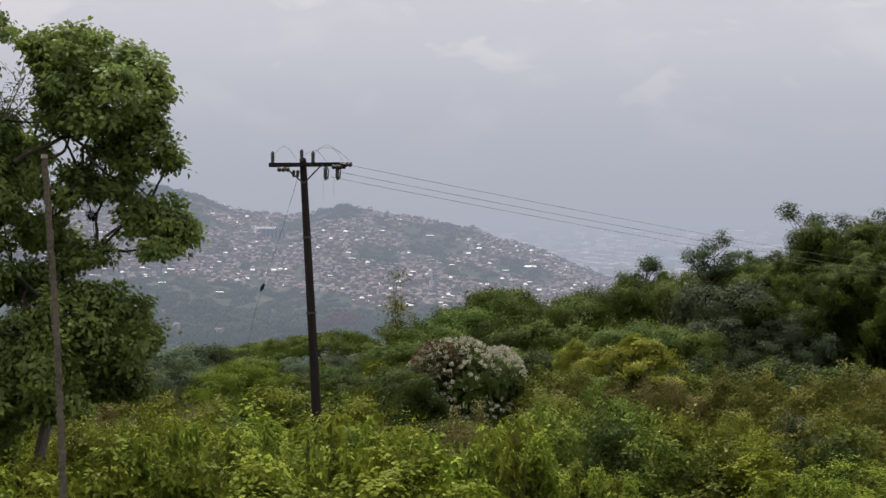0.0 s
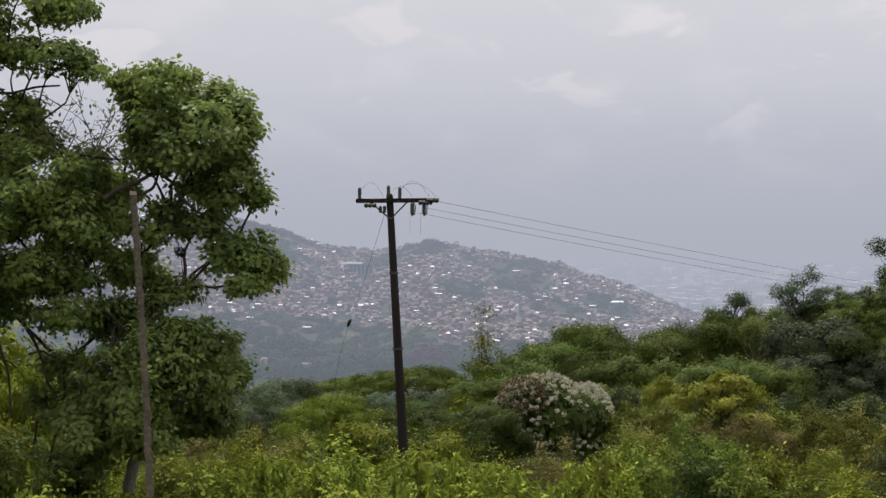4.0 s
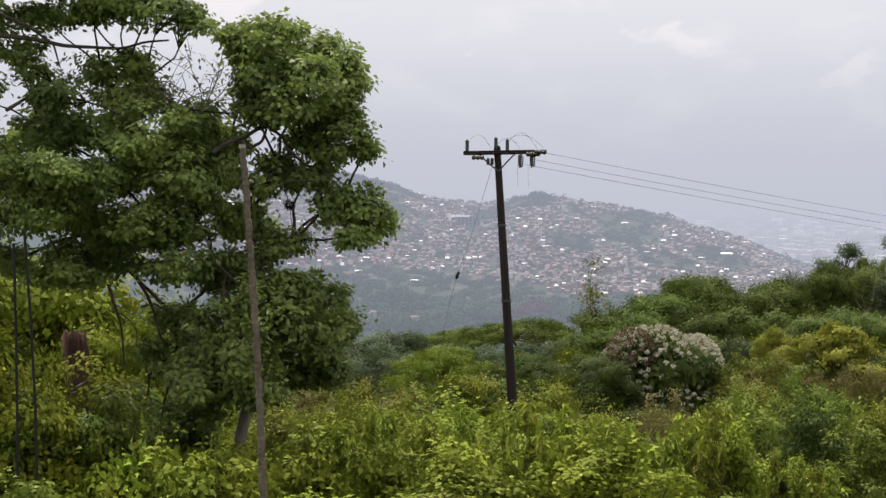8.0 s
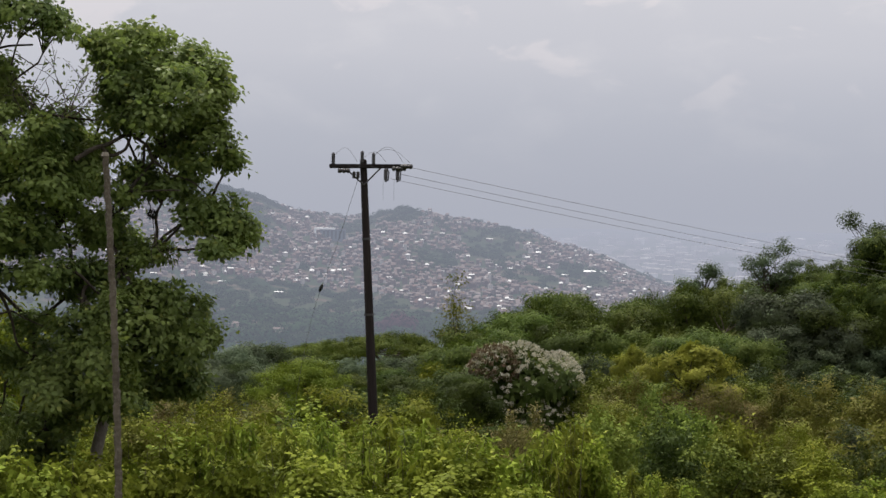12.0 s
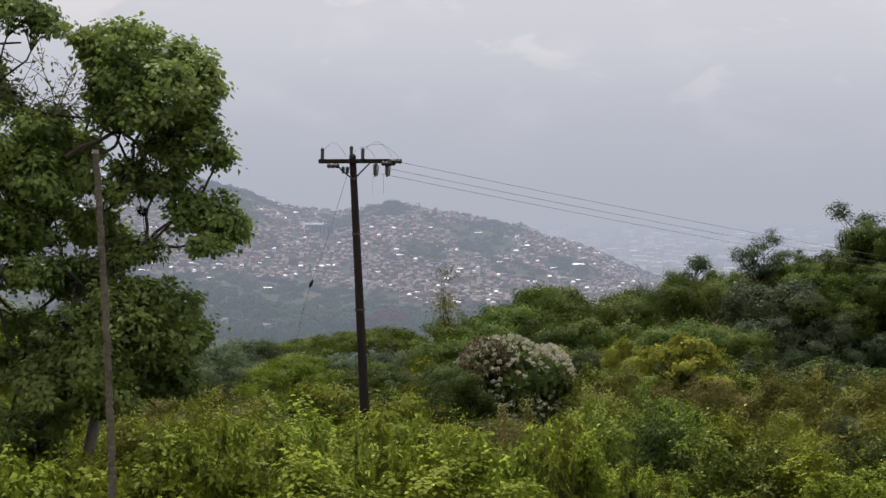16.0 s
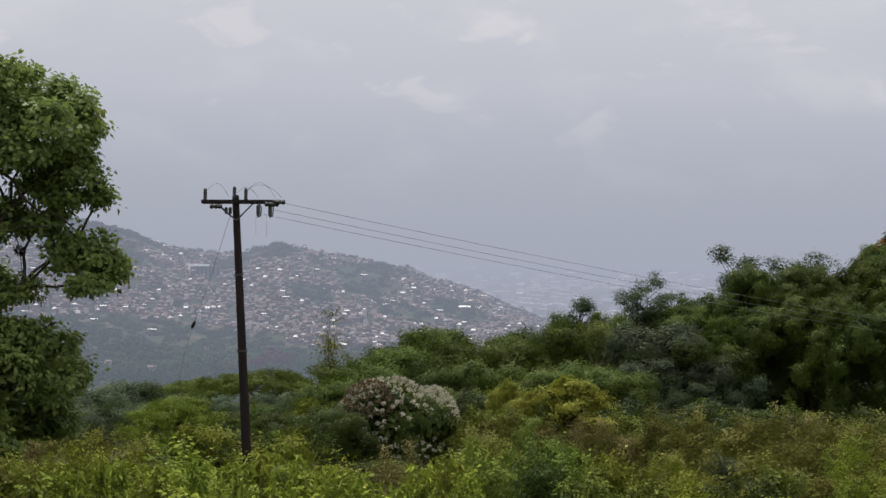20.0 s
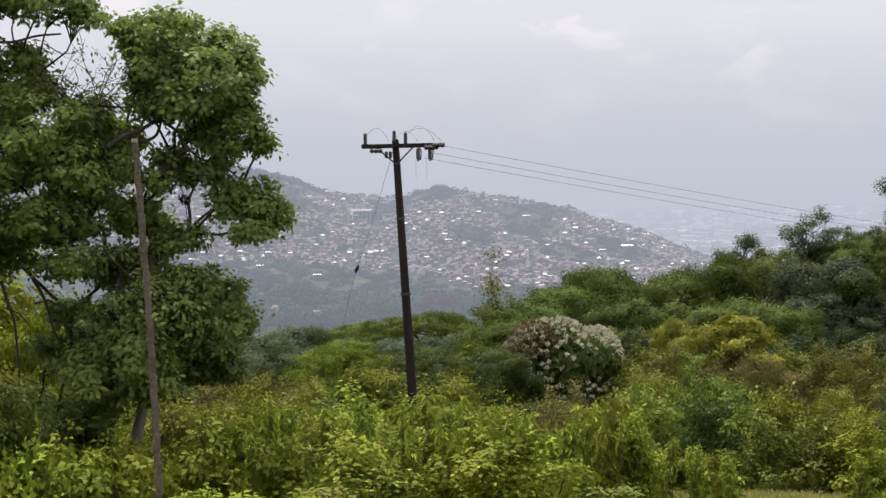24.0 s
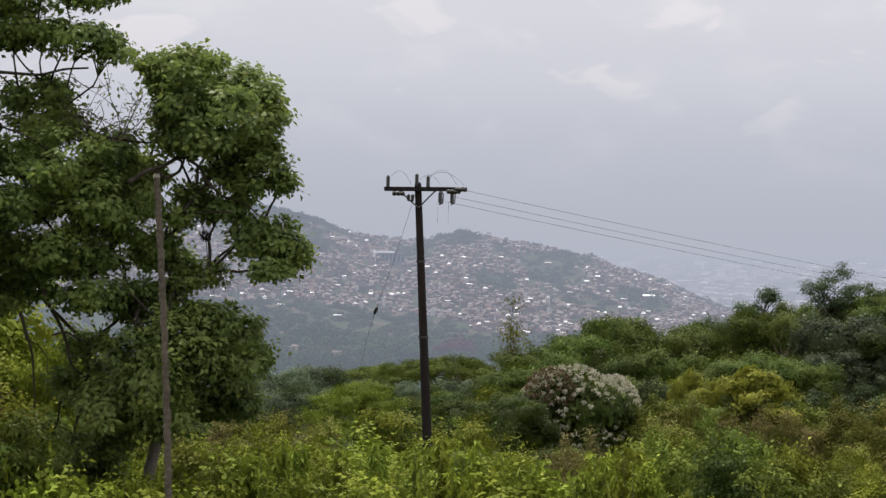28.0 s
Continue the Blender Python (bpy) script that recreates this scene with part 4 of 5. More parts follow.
def umbrella_tree(seed, name, label, material):
    r = np.random.default_rng(seed)
    lobes = []
    for k in range(26):
        a, q = r.uniform(0, 6.28), math.sqrt(r.uniform(0, 1)) * 4.0
        lobes.append(((q * math.cos(a), q * math.sin(a), 9.0 - 0.075 * q * q + r.uniform(-0.25, 0.2)), (r.uniform(0.9, 1.4), r.uniform(0.9, 1.4), 0.4)))
    return make_tree(name, label, material, seed, lobes, 5.5, 0.3, 4000, 9, 0.12, 0.18, inner=0.3)


def dome_tree(seed, name, label, material, wide=4.6, rise=3.4):
    """A broad smooth-topped tree: small lobes over a dome."""
    r = np.random.default_rng(seed)
    lobes = [((0, 0, 4.6), (wide * 0.6, wide * 0.6, rise * 0.6))]
    for k in range(30):
        a, u = r.uniform(0, 6.28), math.sqrt(r.uniform(0, 1))
        lobes.append(((u * wide * 0.85 * math.cos(a), u * wide * 0.85 * math.sin(a), 3.6 + rise * math.sqrt(max(0.05, 1 - u * u)) + r.uniform(-0.3, 0.15)), (r.uniform(0.8, 1.2), r.uniform(0.8, 1.2), 0.62)))
    return make_tree(name, label, material, seed, lobes, 3.4, 0.22, 4400, 9, 0.11, 0.15)


DOME_OLIVE = dome_tree(163, "dome_tree", "broad bright green tree with a smooth domed crown", LEAF_DOME)
DOME_GREEN = dome_tree(164, "broad_tree", "broad dark green tree with a smooth domed crown", LEAF_MID)
UMBRELLA = umbrella_tree(161, "umbrella_tree", "wide flat-crowned tree in the valley", LEAF_UMBRELLA)


def bamboo_clump(seed):
    """Culms that arch outwards under heavy drooping plumes."""
    r = np.random.default_rng(seed)
    ob = plant("bamboo_clump", "tall dark green arching bamboo clump", "bamboo", group="bamboo clumps")
    lobes, culms = [], []
    for k in range(26):
        a, q = r.uniform(0, 6.28), math.sqrt(r.uniform(0, 1)) * 3.2
        z = 9.2 - 0.30 * q * q + r.uniform(-1.0, 0.6) if k < 20 else r.uniform(3.2, 5.4)
        q = q if k < 20 else q * 0.4 + 1.5
        lobes.append(((q * math.cos(a), q * math.sin(a), z), (r.uniform(0.7, 1.05), r.uniform(0.7, 1.05), r.uniform(1.2, 1.9))))
        s = np.linspace(0, 1, 8)
        out = 0.4 + (q - 0.4) * s ** 2.4
        culms.append(tube(np.stack([np.cos(a) * out, np.sin(a) * out, z * s], 1), np.linspace(0.06, 0.015, 8), 5))
    v, f, _, normals = crown(lobes, r, 6000, 10, 0.15, 0.13, 0.45, 0.9, 0.5, 0.6, clump=0.42, sub=8, plain=True, own=0.25)
    part("foliage", mesh_from("foliage", v, f, LEAF_BAMBOO, normals=normals), ob)
    for c in culms[:15:3]:
        part("culm", mesh_from("culm", *c, BARK, True), ob)
    return ob


BAMBOO = [bamboo_clump(171), bamboo_clump(172)]


random.seed(9)
# each spot: azimuth, distance, elevation of the top
grow(UMBRELLA, [(-1.15, 215, -3.58), (-2.95, 225, -3.84), (0.0, 235, -3.95)])
grow(ROUND_MID, [(1.06, 150, -3.41), (2.07, 140, -3.53), (-1.13, 150, -4.59), (0.72, 128, -4.12), (-1.98, 118, -4.93), (-2.65, 112, -4.88)])
grow(ROUND_DARK, [(0.55, 96, -4.71), (-0.32, 98, -4.93), (1.06, 92, -4.93), (-0.96, 130, -4.71), (-2.99, 100, -5.13), (-1.89, 104, -5.30)])
grow(ROUND_GREY, [(-6.03, 140, -4.08), (-5.10, 150, -3.98), (-6.79, 130, -4.45), (-2.65, 190, -4.39), (-1.64, 195, -4.45), (-3.83, 190, -4.29), (-0.63, 190, -4.29), (0.22, 170, -4.32), (-6.36, 115, -4.71), (-5.18, 120, -4.59), (-7.38, 110, -4.83)])
grow(DOME_OLIVE, [(-3.80, 100, -4.42)])
grow(ROUND_GREY, [(10.68, 117, -2.14), (10.20, 114, -3.10), (12.20, 114, -3.04), (11.44, 112, -3.64), (12.87, 113, -3.61)])
grow(ROUND_MID, [(8.75, 110, -3.34), (9.41, 108, -3.58), (8.15, 110, -3.44), (1.48, 122, -3.75)])
grow(DOME_GREEN, [(4.60, 172, -2.35), (3.17, 168, -2.90), (5.78, 165, -2.68)])
SKYLINE = [(2.07, -3.27), (3.25, -2.85), (4.10, -2.50), (5.11, -2.36), (6.46, -2.50), (7.13, -2.09), (7.64, -1.84), (8.32, -1.55), (9.33, -1.65), (10.34, -1.45), (11.35, -1.38), (12.36, -1.08), (13.88, -0.74), (19.28, -0.40)]


def wooded_rise():
    """Rows of trees up the east side of the valley, each row lower than the one behind it."""
    random.seed(21)
    for d in (186, 160, 138, 119):
        az = 1.8 if d < 160 else 4.0
        while az < 20.5:
            a, q = az + random.uniform(-0.35, 0.35), d + random.uniform(-5, 5)
            az += math.degrees(random.uniform(4.0, 6.2) / d)
            if a > 12.5 and (d > 145 or d < 130 and a > 13.3):
                continue
            top = np.interp(a, *zip(*SKYLINE)) - (188 - q) * 0.0195 + random.choice((-0.75, -0.5, -0.3, -0.12, 0.0, 0.1))
            u = random.random()
            if a < 8:
                kind = ROUND_MID if u < 0.55 else ROUND_DARK if u < 0.8 else ROUND_OLIVE
            elif a < 12.5:
                kind = ROUND_OLIVE if u < 0.45 else ROUND_GREY if u < 0.65 else ROUND_MID if u < 0.75 else ROUND_DARK
            else:
                kind = ROUND_GREY if d < 130 else ROUND_DARK
            if 10.2 < a < 11.6 and d < 145:
                kind = ROUND_GREY
            proto = random.choice(kind)
            base = on_ground(a, q)
            h = EYE_Z + q * math.tan(radians(top)) - base.z
            if h < 1.5:
                continue
            wide = random.uniform(0.95, 1.45)
            put(proto, a, q, wide, USED, tall=h / FULL.setdefault(proto.name, height_of(proto)) / wide)


wooded_rise()
grow(DARKS[1], [((x - 784) / 59.27 + 2.14, 101 + 3 * math.sin(x), (376 - 652 + 12 * math.sin(x * 0.7)) / 59.27) for x in range(1215, 1760, 42)], 1.9)
grow(GREYS[1], [((x - 784) / 59.27 + 2.14, 108 + 3 * math.sin(x), (376 - 640 + 14 * math.sin(x * 0.9)) / 59.27) for x in range(930, 1480, 48)], 1.7)
grow(MIDS[1], [((x - 784) / 59.27 + 2.14, 100 + 3 * math.sin(x), (376 - 662 + 12 * math.sin(x * 0.5)) / 59.27) for x in range(960, 1230, 44)], 1.6)
SLENDER = make_tree("slender_bamboo", "thin feathery yellow-green bamboo above the trees", LEAF_OLIVE, 155, [((0.1, 0, 7.6), (0.22, 0.22, 0.7)), ((-0.15, 0.1, 6.6), (0.3, 0.3, 0.7)), ((0.3, 0, 6.0), (0.4, 0.4, 0.7)), ((-0.1, 0, 5.2), (0.5, 0.45, 0.7)), ((0.5, 0, 4.9), (0.35, 0.35, 0.6))], 3.5, 0.05, 150, 7, 0.13, 0.22, 0.3, inner=0.2)
grow(SLENDER, [(0.79, 150, -1.79), (1.31, 152, -3.02)])
grow(NEAR_LIME, [(-13.28, 44, -3.27), (-14.97, 45, -2.09), (-16.49, 43, -1.59), (-18.17, 44, -1.25), (-12.10, 50, -3.95), (-14.12, 47, -3.95), (-15.98, 48, -3.78), (-17.16, 46, -3.10), (-12.77, 50, -3.78), (-13.79, 48, -4.45), (-15.14, 50, -3.44), (-16.66, 52, -2.09)])
grow(LOW_LIME, [(1.48, 112, -4.20), (5.78, 108, -4.25), (-1.64, 75, -5.30)])
grow(NEAR_GREEN, [(-15.64, 40, -4.71), (-17.50, 42, -3.78), (-18.85, 43, -1.75), (-13.62, 42, -4.96), (-16.66, 38, -5.47)])
grow(NEAR_GREEN, [(-16.45, 29.8, -4.45), (-15.51, 29.6, -5.30), (-13.96, 30, -5.47)], 0.55)
grow(NEAR_LIME, [(-16.74, 30, -3.10), (-16.99, 29.5, -5.30), (-13.11, 36, -3.61), (-15.90, 30, -4.79)], 0.62)
grow(BIGLEAF[0], [(-15.81, 29.5, -6.18), (-14.72, 29.5, -6.56), (-13.79, 30, -6.34), (-12.94, 30, -6.73), (-16.82, 29, -6.48)], 0.45)
grow(BIGLEAF[0], [(-14.21, 29, -7.15), (-15.39, 29, -6.98), (-12.27, 29.5, -7.15), (-9.65, 31.5, -7.36), (-10.24, 31, -7.49), (-8.89, 31.5, -7.58), (-11.09, 31, -7.58)], 0.5)
grow(OPEN, [(10.12, 182, -0.54), (8.06, 185, -1.33), (12.95, 150, 0.24), (14.73, 150, 0.07), (13.88, 155, -0.07)], 1.9)
# filler behind the bamboo, added so its shaded hollow stays dark
grow(ROUND_DARK, [(13.5, 136, -2.5), (14.4, 137, -2.3), (15.3, 138, -2.3), (16.2, 137, -2.2)])
grow(BAMBOO, [(12.53, 128, -0.83), (13.71, 122, -0.49), (14.90, 126, -0.37), (16.08, 122, -0.40), (17.26, 124, -0.15), (18.44, 120, 0.02), (11.69, 132, -1.33), (13.21, 118, -1.59), (15.23, 115, -1.33), (16.75, 114, -1.42), (19.62, 120, 0.27), (17.05, 130, 0.24), (18.10, 132, 0.61)])
# more dark filler for the hollow below the bamboo
grow(DARKS[1], [((x - 784) / 59.27 + 2.14, 133 + 3 * math.sin(x), (376 - 590 + 12 * math.sin(x * 0.7)) / 59.27) for x in range(1440, 1800, 40)], 2.2)

# the yellow-leaved tree, the white-flowering tree and the orange-flowering one
yellow = make_tree("yellow_tree", "low tree with yellow-green sunlit leaves", LEAF_YELLOW, 181, [((-0.9, 0, 4.9), (0.75, 0.7, 0.5)), ((0.1, 0.2, 5.3), (0.8, 0.8, 0.5)), ((1.0, 0, 5.1), (0.75, 0.7, 0.5)), ((1.6, 0.3, 4.6), (0.6, 0.5, 0.4)), ((-1.6, 0.2, 4.5), (0.6, 0.5, 0.4)), ((0.4, -0.5, 4.5), (1.0, 0.8, 0.5)), ((-0.6, -0.4, 3.8), (1.2, 0.8, 0.8)), ((0.9, -0.4, 3.7), (1.2, 0.8, 0.8))], 3.4, 0.09, 1300, 9, 0.11, 0.10)
for a, d, el, wide in ((7.78, 92, -3.75, 1.12), (6.04, 100, -3.85, 0.5)):
    h = EYE_Z + d * math.tan(radians(el)) - on_ground(a, d).z
    put(yellow, a, d, wide, USED, turn=0, tall=h / height_of(yellow) / wide)


def blossoms(lobes, r, count, petals, size, ball):
    """Small round flower heads spread evenly over the outside of a crown."""
    c, rad = np.array([l[0] for l in lobes], float), np.array([l[1] for l in lobes], float)
    spots = []
    for _ in range(count * 12):
        k = r.integers(len(c))
        d = r.normal(0, 1, 3)
        d /= np.linalg.norm(d)
        p = c[k] + d * rad[k] * 1.02
        if d[2] > -0.35 and np.min(np.sum(((p - c) / rad) ** 2, axis=1)) > 0.98 and all(np.sum((p - q) ** 2) > (ball * 1.75) ** 2 for q in spots):
            spots.append(p)
        if len(spots) == count:
            break
    p = np.repeat(np.array(spots), petals, axis=0)
    d = r.normal(0, 1, p.shape) + np.array([0, 0, 0.5])
    d /= np.linalg.norm(d, axis=1, keepdims=True)
    return leaves(p + d * ball * r.uniform(0.5, 1.0, (len(p), 1)) * np.array([1.2, 1.2, 0.7]), r.normal(0, 1, p.shape), r, size, 0.9, out=d, stray=0.3)


def flowering(name, label, material, petal, seed, lobes, trunk_h, heads, petal_size, red=None):
    ob = make_tree(name, label, material, seed, lobes, trunk_h, 0.12, 1500, 7, 0.20, 0.16)
    r = np.random.default_rng(seed + 1)
    v, f = blossoms(lobes, r, heads, 44, petal_size, 0.105 if petal is PETAL_WHITE else 0.2)
    part("blossom", mesh_from("blossom", v, f, petal), ob, "clusters of small pale flowers" if petal is PETAL_WHITE else "orange flowers")
    if red:
        v, f = blossoms(red, r, 90, 30, 0.08, 0.12)
        tagged(part("red_foliage", mesh_from("red_foliage", v, f, LEAF_RED), ob, "reddish seed heads"), "reddish seed heads", kind="stuff")
    return ob


white_lobes = [((0, 0, 2.5), (1.7, 1.4, 1.25)), ((-1.35, 0, 2.1), (1.1, 1.0, 1.1)), ((1.5, 0, 2.35), (1.2, 1.0, 1.15)), ((2.2, 0, 1.6), (0.8, 0.8, 0.9)), ((-0.5, -0.6, 1.4), (1.6, 1.0, 1.0)), ((1.2, -0.5, 1.3), (1.5, 1.0, 1.0)), ((-2.0, 0, 1.2), (0.8, 0.8, 0.8)), ((-0.9, -0.2, 2.9), (0.9, 0.8, 0.7))]
white_tree = flowering("flowering_tree", "bushy tree covered in clusters of white flowers", LEAF_DARK, PETAL_WHITE, 191, white_lobes, 1.2, 420, 0.05, [((-0.9, -0.55, 2.95), (0.95, 0.65, 0.72))])
put(white_tree, 2.62, 98, 1.28, USED, turn=0, tall=1.36)
orange_lobes = [((0, 0, 7), (1.4, 1.2, 1.2)), ((1.2, 0, 6.5), (1.1, 1, 0.9)), ((-0.9, 0, 6.2), (1, 1, 0.9))]
orange_tree = flowering("orange_tree", "tall tree with orange flowers above the bamboo", LEAF_DARK, PETAL_ORANGE, 195, orange_lobes, 5.0, 70, 0.13)
for x, lean, tip in ((-0.5, -0.35, 9.2), (0.35, 0.1, 8.9), (0.6, -0.25, 8.7)):
    stalk = [(x, 0, 7.0), (x + 0.1 * lean, 0, 7.9), (x + 0.4 * lean, 0, tip - 0.4), (x + lean, 0, tip)]
    part("dry_stalk", mesh_from("dry_stalk", *tube(stalk, [0.03, 0.026, 0.018, 0.006], 6), BARK_PALE, True), orange_tree, "pale dry stalk")
grow(orange_tree, [(17.86, 136, 0.88)])



def bare_tree():
    """A pale leafless tree on the wooded rise."""
    r = np.random.default_rng(197)
    ob = plant("bare_tree", "pale leafless forked tree among green trees", "tree")
    foot, fork = on_ground(8.75, 118), place(8.75, 118, -3.37)
    part("trunk", mesh_from("trunk", *tube(bend(tuple(foot), tuple(fork), r, 6, 0.03), np.linspace(0.11, 0.07, 6), 8), BARK_PALE, True), ob)
    for x, y in ((1158, 548), (1166, 542), (1190, 552), (1198, 556)):
        tip = place((x - 784) / 59.27 + 2.14, 118, (376 - y) / 59.27)
        part("limb", mesh_from("limb", *tube(bend(tuple(fork), tuple(tip), r, 6, 0.08), np.linspace(0.045, 0.015, 6), 6), BARK_BROWN, True), ob)


bare_tree()

# ---- the big tree beside the posts ----
BIG_D = 33.5


def big_tree():
    r = np.random.default_rng(301)
    ob = plant("big_tree", "large dark green broad-leaved tree with spreading limbs", "tree")
    k = BIG_D / 3396.0

    def lobe(az, el, rx, rz, back=0.0):
        p = place(az, BIG_D + 1.8 * back, el)
        return (tuple(p), (rx * k, max(rx, rz) * k * 1.15, rz * k))

    upper = [lobe(-9.44, 4.97, 42, 28), lobe(-8.67, 4.68, 60, 40), lobe(-7.58, 4.42, 52, 36, 0.3), lobe(-6.61, 4.00, 34, 30), lobe(-6.83, 3.16, 50, 45), lobe(-7.83, 3.57, 58, 42, -0.5), lobe(-9.00, 3.81, 50, 40, -0.2), lobe(-6.56, 2.24, 38, 38), lobe(-6.08, 1.48, 30, 20), lobe(-7.33, 2.32, 48, 34, 0.3), lobe(-8.33, 2.73, 52, 28, -0.4), lobe(-7.13, 1.48, 42, 20), lobe(-9.22, 4.28, 40, 32, 0.2), lobe(-9.47, 3.31, 24, 30, 0.3), lobe(-9.24, 2.74, 34, 24, 0.2), lobe(-7.92, 1.78, 32, 16)]
    bough = [lobe(-7.41, 0.80, 32, 20, 0.2), lobe(-6.65, 0.20, 38, 24), lobe(-5.98, -0.34, 42, 26), lobe(-5.58, -0.71, 26, 22), lobe(-6.28, -1.05, 36, 20, -0.2), lobe(-7.16, -0.24, 32, 22), lobe(-7.91, 0.64, 28, 18), lobe(-8.67, 1.10, 32, 22), lobe(-8.97, 0.46, 22, 18, -0.2), lobe(-8.25, -1.30, 30, 18), lobe(-8.84, -1.05, 22, 16, 0.2)]
    lower = [lobe(-8.33, -2.73, 50, 34, -0.4), lobe(-7.36, -3.10, 42, 36), lobe(-6.75, -3.60, 24, 26), lobe(-7.66, -3.94, 52, 42, -0.3), lobe(-8.67, -3.77, 52, 46, -0.5), lobe(-7.32, -4.75, 36, 34), lobe(-8.00, -5.28, 30, 24), lobe(-9.17, -3.06, 38, 38, -0.6), lobe(-9.67, -4.40, 56, 48, -0.7), lobe(-8.83, -4.94, 42, 34), lobe(-7.05, -5.28, 22, 22), lobe(-10.17, -3.56, 46, 42, -0.5), lobe(-10.84, -5.39, 64, 54, -0.4), lobe(-11.67, -4.55, 52, 36), lobe(-11.34, -6.71, 50, 46), lobe(-9.50, -5.50, 44, 34, -0.6), lobe(-11.67, -3.38, 36, 22, 0.3)]
    inner = [lobe(-11.17, 2.13, 66, 42), lobe(-12.49, 1.95, 66, 46, -0.6), lobe(-13.96, 2.27, 72, 50), lobe(-15.58, 1.89, 72, 46, 0.4), lobe(-14.94, 0.78, 84, 46, -0.7), lobe(-13.31, 0.62, 76, 42), lobe(-11.66, 0.62, 72, 42, -0.5), lobe(-10.17, 0.80, 55, 42), lobe(-11.00, -0.58, 66, 38), lobe(-12.49, -0.71, 76, 38, -0.4), lobe(-14.13, -0.88, 76, 42, 0.2), lobe(-15.59, -0.38, 66, 42, -0.6), lobe(-9.67, -0.71, 46, 36, 0.2), lobe(-11.67, -1.88, 60, 30, -0.3), lobe(-10.14, -2.05, 52, 32), lobe(-13.31, -1.71, 56, 28, 0.3), lobe(-11.33, 1.29, 44, 22, 0.2), lobe(-10.64, 1.53, 34, 18)]
    shade = [lobe(-14.78, -2.04, 54, 30, -0.3), lobe(-9.17, -1.75, 34, 26), lobe(-10.00, 1.77, 40, 26, 0.3), lobe(-12.65, 3.11, 54, 30), lobe(-14.93, 3.09, 44, 26, -0.3), lobe(-16.23, 0.77, 46, 46), lobe(-17.35, 1.26, 60, 60), lobe(-17.67, -0.71, 60, 50), lobe(-12.33, -7.03, 70, 50, 0.3), lobe(-12.82, -6.03, 40, 40, 0.5), lobe(-16.23, -1.70, 40, 30, 0.3), lobe(-10.67, -7.88, 60, 40, 0.5)]
    # the last three lobes, unseen above the view, are added to shade the crown
    high = [lobe(-13.30, 5.77, 76, 32), lobe(-11.82, 5.57, 66, 36, -0.3), lobe(-11.13, 5.32, 30, 20), lobe(-14.44, 5.55, 46, 22), lobe(-15.58, 5.37, 50, 26, 0.3), lobe(-16.09, 4.35, 40, 20), lobe(-12.90, 4.13, 40, 22), lobe(-13.76, 3.92, 46, 26, 0.2), lobe(-15.58, 3.70, 36, 20), lobe(-17.34, 5.16, 60, 50), lobe(-17.50, 3.37, 50, 40), lobe(-14.60, 6.85, 90, 40), lobe(-12.32, 7.07, 90, 36), lobe(-16.54, 6.80, 80, 40, 0.3), lobe(-15.57, 8.12, 120, 50), lobe(-12.81, 8.36, 110, 44, 0.3), lobe(-18.28, 6.43, 80, 60)]
    groups = (("upper_crown", upper, 2050), ("outer_bough", bough, 700), ("lower_crown", lower, 2500), ("inner_crown", inner, 3700), ("shaded_crown", shade, 2100), ("high_crown", high, 2300))
    every = [l[0] for g in groups for l in g[1]]
    fork = np.array(tuple(place(-10.40, BIG_D, -2.40)))
    root = np.array(tuple(on_ground(-9.90, BIG_D)))
    tp = np.stack([root - [0, 0, 0.3], np.array(tuple(place(-9.79, BIG_D, -7.06))), np.array(tuple(place(-9.59, BIG_D, -6.15))), np.array(tuple(place(-9.45, BIG_D, -5.07))), np.array(tuple(place(-9.85, BIG_D, -3.4))), fork])
    part("trunk", mesh_from("trunk", *tube(tp, [0.115, 0.105, 0.10, 0.095, 0.09, 0.08], 12), BARK_PALE, True), ob)
    for name, lobes, n in groups:
        around = r.normal(0, 1, (len(lobes) * 5, 3))
        around /= np.linalg.norm(around, axis=1, keepdims=True)
        loose = [(tuple(np.array(lobes[i // 5][0]) + q * np.array(lobes[i // 5][1]) * r.uniform(0.85, 1.22)), tuple(np.array(lobes[i // 5][1]) * r.uniform(0.16, 0.34))) for i, q in enumerate(around)]
        v, f, tips, normals = crown(lobes + loose, r, int(n * 1.0), 11, 0.108, 0.09, 0.40, 0.35, 0.62, 0.6, clump=0.30, sub=16, rosette=0.6, own=0.8)
        part(name, mesh_from(name, v, f, LEAF_TREE, normals=normals), ob)
        for c, rad in lobes:
            pieces = []
            own = np.linalg.norm(np.array(c) - fork)
            nearer = [np.array(o) for o in every if np.linalg.norm(np.array(o) - fork) < own * 0.8]
            start = min(nearer, key=lambda o: np.linalg.norm(o - np.array(c))) if nearer else fork
            p = bend(start, c, r, 8, 0.09, 0.04)
            wide = 0.05 * math.exp(-own / 3.2) + 0.012
            pieces.append(tube(p, np.linspace(wide, wide * 0.4, 8), 7))
            for q in tips[np.argsort(np.linalg.norm(tips - np.array(c), axis=1))[:60:12]]:
                pieces.append(tube(bend(p[5], q, r, 5, 0.09), np.linspace(0.016, 0.006, 5), 5))
            part("limb", mesh_from("limb", *joined(pieces), BARK, True), ob)
    return ob


TREE = big_tree()


